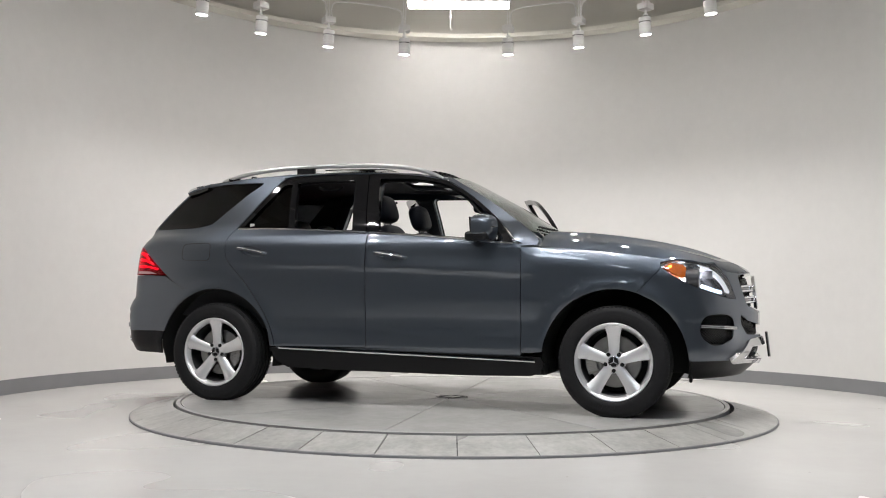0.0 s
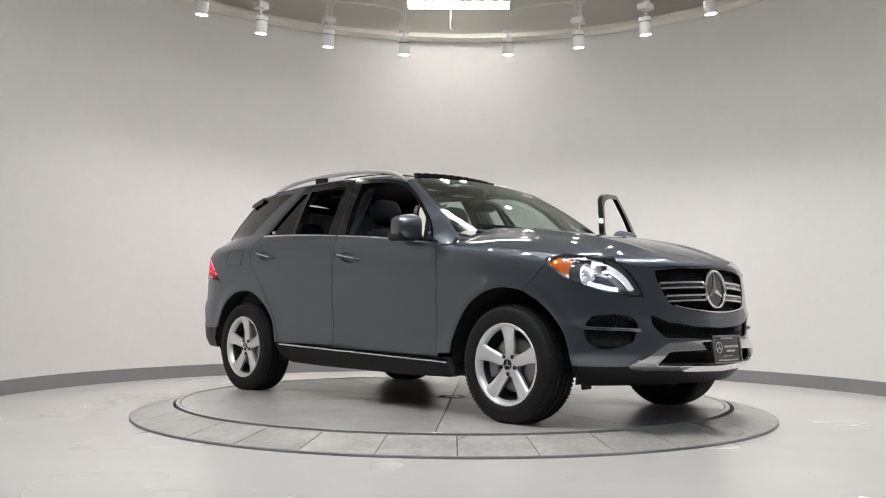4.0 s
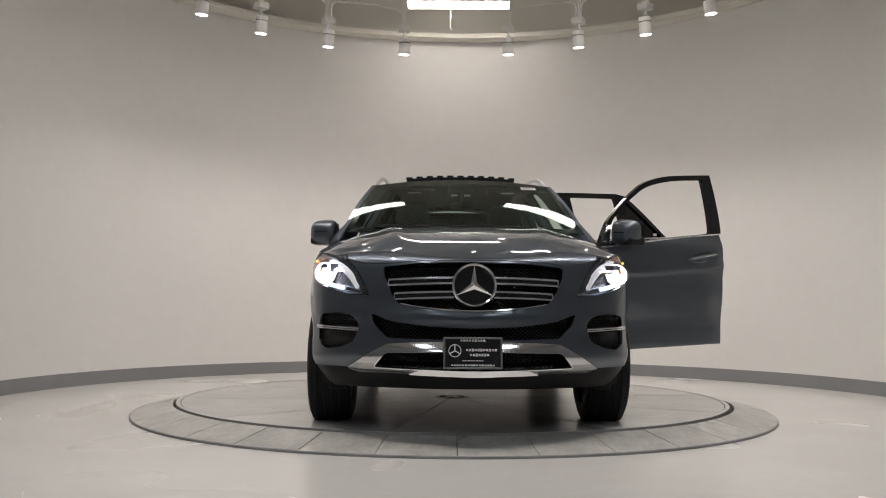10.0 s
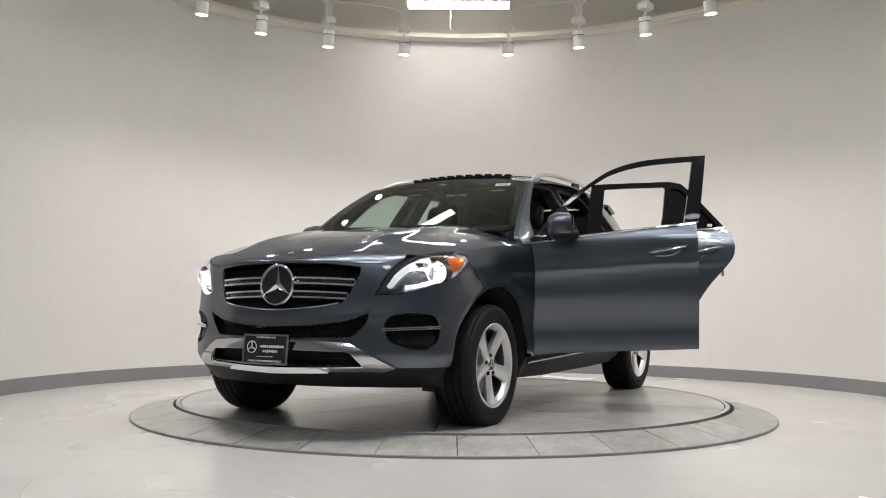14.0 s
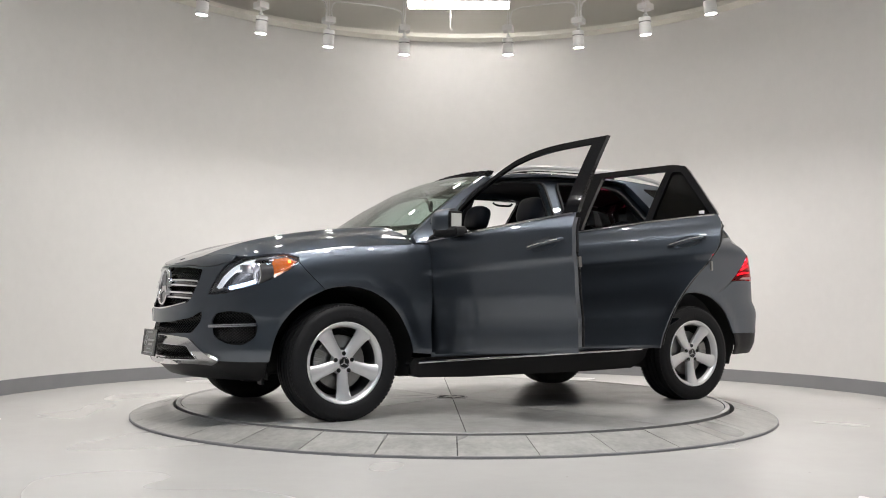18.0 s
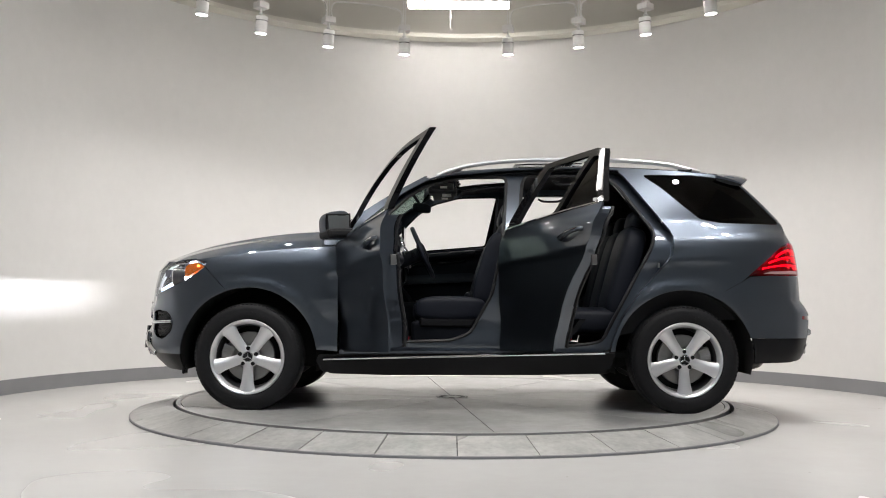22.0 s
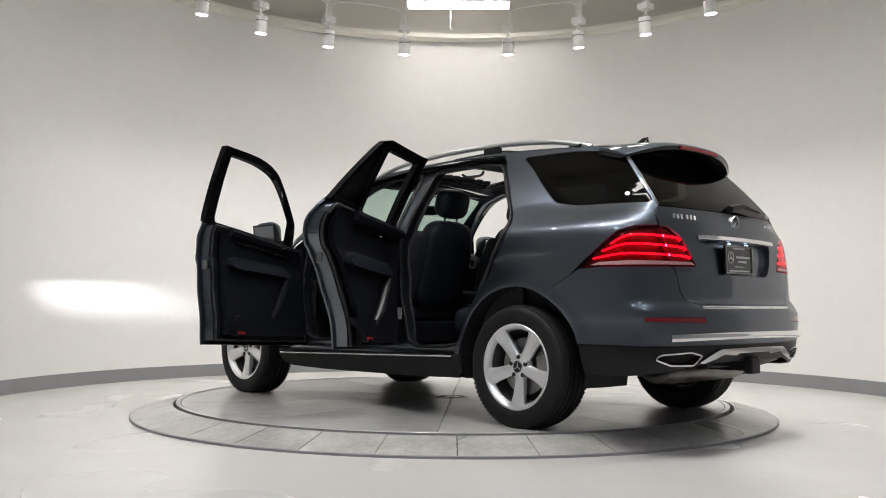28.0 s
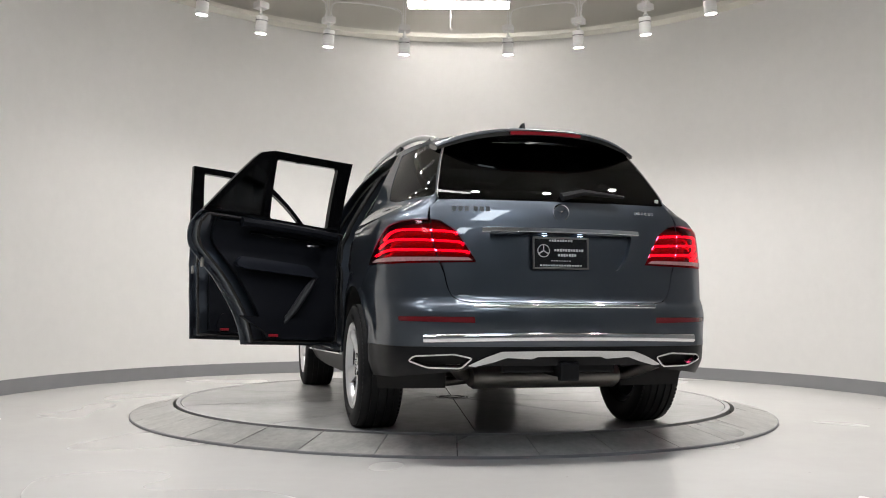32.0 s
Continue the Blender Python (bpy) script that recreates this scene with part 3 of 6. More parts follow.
M_PAINT = paint_material()
M_BLACK = mat("black_plastic", (0.009, 0.009, 0.010), 0.42, spec=0.25, grain=0.1, grain_scale=300, bump=0.05, bump_scale=500)
M_GLOSSBLACK = mat("gloss_black_trim", (0.008, 0.008, 0.009), 0.08, coat=0.6)
M_RUBBER = mat("tyre_rubber", (0.011, 0.011, 0.012), 0.65, spec=0.3, grain=0.15, grain_scale=60, stain=0.15, stain_scale=6, bump=0.1, bump_scale=200)
M_FRAME = mat("gloss_black_frame", (0.006, 0.006, 0.007), 0.06, spec=0.4)
M_SEAL = mat("door_seal_rubber", (0.010, 0.010, 0.011), 0.55)
M_CHROME = mat("chrome", (0.80, 0.80, 0.82), 0.07, metal=1.0)
M_SATIN = mat("satin_aluminium", (0.66, 0.66, 0.67), 0.30, metal=1.0, grain=0.03, grain_scale=200)
M_SLATS = mat("brushed_chrome", (0.78, 0.78, 0.80), 0.24, metal=1.0)
M_RIM = mat("silver_wheel_paint", (0.78, 0.78, 0.79), 0.36, metal=0.75, coat=0.7, grain=0.02, grain_scale=400)
M_STEEL = mat("brake_steel", (0.30, 0.295, 0.285), 0.38, metal=1.0, stain=0.2, stain_scale=8)
M_UNDER = mat("underbody_black", (0.014, 0.014, 0.014), 0.7, stain=0.2, stain_scale=4)
M_MUFFLER = mat("muffler_steel", (0.20, 0.19, 0.175), 0.4, metal=0.9, stain=0.3, stain_scale=7)
M_LEATHER = mat("black_upholstery", (0.010, 0.012, 0.018), 0.5, spec=0.22, grain=0.12, grain_scale=120, bump=0.25, bump_scale=260)
M_DASH = mat("black_dash_vinyl", (0.006, 0.007, 0.010), 0.62, spec=0.12, grain=0.1, grain_scale=150, bump=0.2, bump_scale=400)
M_CARPET = mat("black_carpet", (0.012, 0.012, 0.013), 0.95, grain=0.3, grain_scale=300, bump=0.5, bump_scale=700)
M_LINER = mat("dark_headliner", (0.030, 0.030, 0.033), 0.9, grain=0.1, grain_scale=200)
M_SCREEN = glass_material("windscreen_glass", (0.70, 0.80, 0.76))
M_TINT = glass_material("privacy_glass", (0.10, 0.105, 0.11))
M_DARKGLASS = glass_material("dark_roof_glass", (0.03, 0.03, 0.035))
M_LAMPCLEAR = glass_material("lamp_cover", (0.95, 0.96, 0.97))
M_REDLENS = glass_material("red_lamp_cover", (0.80, 0.08, 0.14))
M_REDBODY = mat("red_lamp_body", (0.13, 0.006, 0.010), 0.25, coat=0.5, grain=0.1, grain_scale=40)
M_REDGLOW = mat("tail_lamp_glow", (0.9, 0.05, 0.06), 0.3, emit=7.0, emit_color=(1.0, 0.10, 0.24))
M_REFLECTOR = mat("red_reflector", (0.22, 0.010, 0.016), 0.2, coat=0.6, grain=0.2, grain_scale=300)
M_LAMPHOUSE = mat("lamp_housing", (0.30, 0.30, 0.32), 0.22, metal=0.8, coat=0.5)
M_LAMPDARK = mat("dark_lamp_bezel", (0.05, 0.05, 0.055), 0.2, coat=0.5)
M_LAMPWHITE = mat("white_light_guide", (0.75, 0.76, 0.78), 0.3, coat=0.4, emit=0.45, emit_color=(0.95, 0.97, 1.0))
M_REVERSE = mat("pale_reversing_lens", (0.50, 0.27, 0.28), 0.15, coat=0.6, grain=0.2, grain_scale=90)
M_STEELBRIGHT = mat("bright_steel", (0.55, 0.55, 0.54), 0.3, metal=1.0)
M_BARREL = mat("dark_wheel_barrel", (0.10, 0.10, 0.105), 0.35, metal=0.7, stain=0.2, stain_scale=9)
M_SKID = mat("satin_skid_chrome", (0.58, 0.58, 0.59), 0.14, metal=1.0, grain=0.02, grain_scale=200)
M_HEADGLOW = mat("headlamp_glow", (1, 1, 1), 0.3, emit=120.0, emit_color=(0.96, 0.97, 1.0))
M_BEAM = mat("low_beam_source", (1, 1, 1), 0.3, emit=300000.0, emit_color=(0.97, 0.98, 1.0))
M_LEDGLOW = mat("day_lamp_glow", (1, 1, 1), 0.3, emit=2.5, emit_color=(0.55, 0.75, 1.0))
M_AMBER = mat("amber_lamp", (0.58, 0.13, 0.012), 0.25, coat=0.5, grain=0.15, grain_scale=60)
M_AMBERGLOW = mat("amber_bulb_glow", (1, 0.4, 0.05), 0.3, emit=9.0, emit_color=(1.0, 0.33, 0.03))
M_PLATEGLOW = mat("plate_lamp_glow", (1, 1, 1), 0.3, emit=4.0, emit_color=(0.55, 0.72, 1.0))
M_PLATE = mat("black_show_plate", (0.012, 0.012, 0.014), 0.25, coat=0.4)
M_PRINT = mat("white_print", (0.62, 0.62, 0.62), 0.5)
M_STICKER = mat("white_sticker", (0.75, 0.74, 0.72), 0.6)
M_DISPLAY = mat("instrument_face", (0.03, 0.03, 0.035), 0.2, emit=0.0)
M_BURGUNDY = mat("red_door_reflector", (0.25, 0.01, 0.02), 0.3)

from mathutils.geometry import delaunay_2d_cdt


# ---------------------------------------------------------------- panels cut from the car's surfaces
def dense(poly, step):
    out = []
    n = len(poly)
    for i in range(n):
        a, b = poly[i], poly[(i + 1) % n]
        d = math.hypot(b[0] - a[0], b[1] - a[1])
        k = max(1, int(math.ceil(d / step)))
        for j in range(k):
            t = j / k
            out.append((a[0] + (b[0] - a[0]) * t, a[1] + (b[1] - a[1]) * t))
    return out


def inside(poly, u, v):
    c = False
    n = len(poly)
    j = n - 1
    for i in range(n):
        xi, yi = poly[i]
        xj, yj = poly[j]
        if (yi > v) != (yj > v) and u < (xj - xi) * (v - yi) / (yj - yi) + xi:
            c = not c
        j = i
    return c


def near_edge(P, u, v, r):
    return np.min((P[:, 0] - u) ** 2 + (P[:, 1] - v) ** 2) < r * r


def round_poly(poly, r, n=4):
    """Rounds a polygon's corners."""
    out = []
    m = len(poly)
    for i in range(m):
        p, a, b = Vector(poly[i]), Vector(poly[i - 1]), Vector(poly[(i + 1) % m])
        da, db = a - p, b - p
        rr = min(r, da.length * .45, db.length * .45)
        s, e = p + da.normalized() * rr, p + db.normalized() * rr
        for k in range(n + 1):
            t = k / n
            q = s * (1 - t) ** 2 + p * 2 * t * (1 - t) + e * t * t
            out.append((q.x, q.y))
    return out


def grow(poly, d):
    """Moves a polygon's outline outward by d (inward when negative)."""
    m = len(poly)
    area = sum(poly[i][0] * poly[(i + 1) % m][1] - poly[(i + 1) % m][0] * poly[i][1] for i in range(m))
    sg = 1 if area > 0 else -1
    out = []
    for i in range(m):
        a, p, b = poly[i - 1], poly[i], poly[(i + 1) % m]
        n1 = Vector((p[1] - a[1], -(p[0] - a[0])))
        n2 = Vector((b[1] - p[1], -(b[0] - p[0])))
        n1 = n1.normalized() if n1.length > 1e-9 else n2.normalized()
        n2 = n2.normalized() if n2.length > 1e-9 else n1
        n = n1 + n2
        n = n / max(n.length ** 2 / 2, .5)
        out.append((p[0] + sg * n.x * d, p[1] + sg * n.y * d))
    return out


def surface(f, out):
    """Wraps a map of (u, v) into space with its outward normal; out: a rough outward direction."""
    e = 0.006

    def g(u, v):
        p = f(u, v)
        n = (f(u + e, v) - f(u - e, v)).cross(f(u, v + e) - f(u, v - e))
        if n.length < 1e-12:
            n = Vector(out)
        n.normalize()
        if n.dot(Vector(out)) < 0:
            n = -n
        return p, n
    return g


def side_map(s, off=0.0):
    return surface(lambda x, z: Vector((x, s * (side_y(x, z) - off), z)), (0, s, 0.02))


def top_map(off=0.0):
    return surface(lambda x, y: Vector((x, y, top_z(x, y) - off)), (0, 0, 1))


def roof_map(off=0.0):
    return surface(lambda x, y: Vector((x, y, roof_z(x, y) - off)), (0, 0, 1))


def screen_map(off=0.0):
    return surface(lambda y, z: Vector((screen_x(y, z) - off, y, z)), (1, 0, .3))


def tail_map(off=0.0):
    return surface(lambda y, z: Vector((rear_x(y, z) + off, y, z)), (-1, 0, .1))


def front_map(off=0.0):
    def g(s, z):
        p = front_wrap(s, z)
        e = 0.006
        n = (front_wrap(s + e, z) - front_wrap(s - e, z)).cross(front_wrap(s, z + e) - front_wrap(s, z - e)).normalized()
        if n.dot(Vector((p.x - 1.0, p.y, 0))) < 0:
            n = -n
        return p - n * off, n
    return g


def back_map(off=0.0):
    def g(s, z):
        p = rear_wrap(s, z)
        e = 0.006
        n = (rear_wrap(s + e, z) - rear_wrap(s - e, z)).cross(rear_wrap(s, z + e) - rear_wrap(s, z - e)).normalized()
        if n.dot(Vector((p.x + 1.0, p.y, 0))) < 0:
            n = -n
        return p - n * off, n
    return g


def panel(name, patches, material, parent, thick=0.012, step=0.045, push=None, label="", edge=0.022, lift=0.0):
    """One mesh of smooth curved sheet with real thickness; each patch: (outline, holes, map)."""
    V, N, F = [], [], []
    for outline, holes, f in patches:
        loops = [dense(outline, edge)] + [dense(h, edge) for h in holes]
        pts, cons = [], []
        for lp in loops:
            b = len(pts)
            pts += lp
            cons += [(b + i, b + (i + 1) % len(lp)) for i in range(len(lp))]
        P = np.array(pts)
        u0, v0 = P.min(axis=0)
        u1, v1 = P.max(axis=0)
        nu, nv = max(1, int((u1 - u0) / step)), max(1, int((v1 - v0) / step))
        extra = []
        for i in range(1, nu):
            for j in range(1, nv):
                u, v = u0 + (u1 - u0) * i / nu, v0 + (v1 - v0) * j / nv
                if inside(loops[0], u, v) and not any(inside(h, u, v) for h in loops[1:]) and not near_edge(P, u, v, step * .45):
                    extra.append((u, v))
        verts, _, faces, *_ = delaunay_2d_cdt([Vector(p) for p in pts + extra], cons, [], 0, 1e-6)
        keep = []
        for fc in faces:
            cu = sum(verts[i].x for i in fc) / 3
            cv = sum(verts[i].y for i in fc) / 3
            if inside(loops[0], cu, cv) and not any(inside(h, cu, cv) for h in loops[1:]):
                keep.append(list(fc))
        used = sorted({i for fc in keep for i in fc})
        at = {}
        b = len(V)
        back = []
        for i in used:
            p, n = f(verts[i].x, verts[i].y)
            at[i] = len(V)
            V.append(p + n * lift)
            N.append(n)
            back.append(p + n * lift - (n * thick if push is None else Vector(push)))
        nb = len(V)
        k = nb - b
        for i in range(k):
            V.append(back[i])
            N.append(-N[b + i])
        edges = {}
        for fc in keep:
            t = [at[i] for i in fc]
            fn = (V[t[1]] - V[t[0]]).cross(V[t[2]] - V[t[0]])
            if fn.dot(N[t[0]]) < 0:
                t = t[::-1]
            F.append(tuple(t))
            F.append(tuple(i + k for i in t[::-1]))
            for q in range(3):
                e = (t[q], t[(q + 1) % 3])
                if (e[1], e[0]) in edges:
                    del edges[(e[1], e[0])]
                else:
                    edges[e] = 1
        for a, c in edges:
            quad = [V[c], V[a], V[a + k], V[c + k]]
            n = (quad[1] - quad[0]).cross(quad[2] - quad[0])
            n = n.normalized() if n.length > 1e-12 else N[a]
            b2 = len(V)
            V += quad
            N += [n] * 4
            F.append((b2, b2 + 1, b2 + 2, b2 + 3))
    me = bpy.data.meshes.new(name)
    me.from_pydata([tuple(v) for v in V], [], F)
    me.materials.append(material)
    me.polygons.foreach_set("use_smooth", [True] * len(me.polygons))
    me.update()
    me.normals_split_custom_set_from_vertices([tuple(n) for n in N])
    ob = new(name, me)
    if parent:
        ob.parent = parent
    if label:
        ob["label"] = label
    return ob


def strip_on(name, path, f, w, h, material, parent, label="", lift=0.0):
    """A raised moulding along a path of (u, v) on a surface: w wide, h proud."""
    pts = [f(u, v) for u, v in path]
    verts, faces = [], []
    m = len(pts)
    for i, (p, n) in enumerate(pts):
        d = (pts[min(i + 1, m - 1)][0] - pts[max(i - 1, 0)][0]).normalized()
        c = n.cross(d).normalized()
        p = p + n * lift
        for a, b in ((-.5, -.3), (-.5, .4), (-.28, 1), (.28, 1), (.5, .4), (.5, -.3)):
            verts.append(p + c * w * a + n * h * b)
    for i in range(m - 1):
        for j in range(6):
            q, r = i * 6 + j, i * 6 + (j + 1) % 6
            faces.append((q, r, r + 6, q + 6))
    faces += [tuple(range(6))[::-1], tuple(range((m - 1) * 6, m * 6))]
    ob = mesh_ob(name, verts, faces, material, parent, label, True)
    ob.data.set_sharp_from_angle(angle=radians(50))
    return ob


def line2(a, b, n=10):
    return [(a[0] + (b[0] - a[0]) * k / n, a[1] + (b[1] - a[1]) * k / n) for k in range(n + 1)]


def curve2(pts, n=6):
    return [(p.x, p.y) for p in bezier([(a, b, 0) for a, b in pts], n)]


# ---------------------------------------------------------------- the car's body
car = empty("car")
tagged(car, "grey metallic luxury SUV with both driver-side doors open, on the turntable", "car")

belt = pchip([(-1.40, 1.268), (-1.32, 1.265), (-1.0, 1.256), (-.6, 1.238), (-.17, 1.211), (.4, 1.163), (.86, 1.115)])
GAP = 0.0025


def arc(cx, cz, r, a0, a1, n=24):
    return [(cx + r * math.cos(radians(a0 + (a1 - a0) * k / n)), cz + r * math.sin(radians(a0 + (a1 - a0) * k / n))) for k in range(n + 1)]


DOOR_F_FRONT, DOOR_MID = 0.853, -0.262
REAR_EDGE = curve2([(-.960, .405), (-.985, .50), (-1.06, .655), (-1.178, .821), (-1.305, .955), (-1.378, 1.055), (-1.392, 1.178)], 5)
UP_EDGE = [(-1.392, 1.178), (-1.372, 1.235), (-1.33, 1.30), (-1.20, 1.49), (-1.105, 1.625), (-1.075, 1.652)]
QUARTER_WIN = round_poly([(-1.245, 1.632), (-1.60, 1.637), (rear_x(d_corner_y(1.612), 1.612) + .014, 1.612), (rear_x(d_corner_y(1.287), 1.287) + .014, 1.287), (-1.76, 1.287), (-1.61, 1.312), (-1.49, 1.42), (-1.36, 1.545)], .03)


def roof_edge_z(x):
    return roof_c(x) - ROOF_DROP


def fender(s):
    nm = "front_wing"
    xl = front_wrap(1.08, 1.0).x
    tip = [(front_wrap(q, z).x - .002, z) for q, z in ((1.175, .988), (1.188, .955))]
    top = [(x, shoulder_z(x)) for x in np.linspace(DOOR_F_FRONT + GAP, xl, 20)]
    a = math.degrees(math.asin((0.405 - HUB_Z) / .465))
    ang_seam = math.degrees(math.acos((1.602 - HUB_X) / .465))
    arch = arc(HUB_X, HUB_Z, .465, ang_seam, 180 - a, 30)
    side = [(DOOR_F_FRONT + GAP, .395)] + top + tip + [(1.735, .932), (1.675, .868)] + arch
    sh = [(x, s * (side_y(x, shoulder_z(x)) - .0005)) for x in np.linspace(.966, .80, 8)]
    cut = [(x, s * y) for x, y in ((.80, .70), (.85, .705), (.962, .745), (.966, .80))]
    return panel(nm, [(side, [], side_map(s)), (cut + sh, [], top_map())], M_PAINT, car, label="grey metallic front wing")


def quarter(s):
    low = [(-.955 - GAP, .405)]
    edge = [(x - GAP - .001, z) for x, z in REAR_EDGE + UP_EDGE[1:]]
    roof = [(x, roof_edge_z(x)) for x in np.linspace(-1.08, -1.93, 20)]
    rear = []
    for z in np.linspace(1.620, 1.262, 12):
        y = d_corner_y(z)
        rear.append((rear_x(y, z) + .004, z))
    lamp = [(rear_wrap(q, z).x + .003, z) for q, z in ((.733, 1.215), (.727, 1.18), (.716, 1.152), (.86, 1.145), (.965, 1.117), (1.10, 1.025), (1.24, .922))]
    seam = [(-1.84, .875), (-1.73, .815)]
    a0 = math.degrees(math.atan2(.79 - HUB_Z, -1.69 + HUB_X))
    a1 = math.degrees(math.asin((0.405 - HUB_Z) / .465))
    arch = arc(-HUB_X, HUB_Z, .465, a0, a1, 26)
    outline = low + edge + roof + rear + lamp + seam + arch
    flap = round_poly([(-1.756, 1.030), (-1.752, 1.150), (-1.52, 1.158), (-1.512, 1.026)], .035)
    if s < 0:
        bm = bmesh.new()
        lp = [side_map(s, -.0002)(u, v)[0] for u, v in dense(flap, .02)]
        add_tube(bm, lp + lp[:2], .0022, 5, cap=False)
        part("fuel_flap_seam", bm, M_SEAL, car, "dark seam round the fuel flap")
    q = panel("rear_quarter_panel", [(outline, [grow(QUARTER_WIN, .004)], side_map(s))], M_PAINT, car, label="grey metallic rear quarter panel")
    panel("quarter_window", [(QUARTER_WIN, [], side_map(s, .003))], M_TINT, q, thick=.004, label="dark privacy glass")
    panel("window_surround", [(grow(QUARTER_WIN, .003), [grow(QUARTER_WIN, -.03)], side_map(s, .009))], M_SEAL, q, thick=.01)
    return q


def pillar(s):
    """Painted windscreen pillar and roof side rail."""
    zs = list(np.linspace(1.105, 1.612, 18))
    outer = [(screen_x(a_corner_y(z), z), z) for z in zs]
    roof_side = [(x, roof_edge_z(x)) for x in np.linspace(outer[-1][0] - .03, -1.08, 22)]
    lower = [(-1.08, roof_edge_z(-1.08) - .022)] + [(x, z + .028) for x, z in
             [(-.98, 1.650), (-.6, 1.653), (-.28, 1.648), (.02, 1.628), (.24, 1.572), (.40, 1.478), (.53, 1.388), (.66, 1.275), (.765, 1.175)]]
    sidep = outer + roof_side + lower + [(.815, 1.14), (.858, 1.105)]
    front = [(s * a_corner_y(z), z) for z in zs] + [(s * (a_corner_y(z) - .028), z) for z in zs[::-1]]
    return panel("roof_pillar", [(sidep, [], side_map(s)), (front, [], screen_map())], M_PAINT, car, label="grey metallic roof pillar")


def cowl_x(y):
    return screen_x(y, 1.222) + .03


nose_edge = pchip([(0, .952), (.3, .948), (.5, .934), (.6, .935), (.66, .945), (.735, .965)])


def roll_map(s, z):
    """The bonnet's rolled front edge."""
    p, n = front_map()(s, z)
    e = bonnet_edge_z(s)
    t = smooth01(nose_edge(abs(s)) - .01, e, z)
    return p, (n + Vector((0, 0, 1.1)) * t).normalized()


def bonnet():
    back = [(cowl_x(y), y) for y in np.linspace(-.70, .70, 22)]
    xl = front_wrap(1.08, 1.0).x
    edge = [(.966, .748), (.970, .80)] + [(x, side_y(x, shoulder_z(x)) - .004) for x in np.linspace(.971, xl, 18)]
    nose = []
    for q in np.linspace(1.07, -1.07, 45):
        p = front_wrap(q, bonnet_edge_z(q))
        nose.append((p.x - .003, p.y))
    outline = back + edge + nose + [(x, -y) for x, y in edge[::-1]]
    roll = [(q, bonnet_edge_z(q) - .0005) for q in np.linspace(.735, -.735, 31)] + [(q, nose_edge(abs(q))) for q in np.linspace(-.735, .735, 31)]
    b = panel("bonnet", [(outline, [], top_map()), (roll, [], roll_map)], M_PAINT, car, label="grey metallic bonnet")
    panel("cowl_trim", [([(screen_x(y, 1.20) + .0, y) for y in np.linspace(-.74, .74, 20)] + [(cowl_x(y) + .05, y) for y in np.linspace(.74, -.74, 20)], [], top_map(.022))], M_BLACK, car, label="black plastic cowl below the windscreen")
    bm = bmesh.new()
    add_lathe(bm, [(0, 0), (.016, 0), (.017, .002), (.012, .005), (0, .006)], 20, Matrix.Translation((2.20, 0, top_z(2.20, 0))) @ pose(0, 0, 0, 0, 24, 0))
    part("badge", bm, M_CHROME, b, "small round chrome badge", True)
    return b


GRILLE = round_poly([(-.505, .915), (-.30, .935), (0, .941), (.30, .935), (.505, .915), (.50, .86), (.445, .745), (.405, .708), (.22, .678), (0, .668), (-.22, .678), (-.405, .708), (-.445, .745), (-.50, .86)], .018)
INTAKE = round_poly([(-.585, .662), (-.46, .618), (-.25, .592), (0, .582), (.25, .592), (.46, .618), (.585, .662), (.565, .60), (.485, .528), (0, .518), (-.485, .528), (-.565, .60)], .02)
FOG = round_poly([(.655, .60), (.70, .648), (.80, .664), (.945, .652), (.985, .585), (.975, .51), (.90, .462), (.80, .468), (.69, .505)], .03)
SKID_HOLE = round_poly([(-.475, .447), (0, .457), (.475, .447), (.555, .380), (0, .366), (-.555, .380)], .02)


def head_poly():
    P = [(1.185, .955), (1.175, .982), (1.08, 1.003), (.94, 1.0), (.80, .981), (.74, .960), (.70, .931), (.655, .872), (.600, .775), (.595, .762), (.72, .767), (.83, .791), (.95, .822), (1.06, .866), (1.13, .908)]
    return [(a, min(b, bonnet_edge_z(a) - .007)) for a, b in P]


def mirror_poly(P):
    return [(-a, b) for a, b in P][::-1]


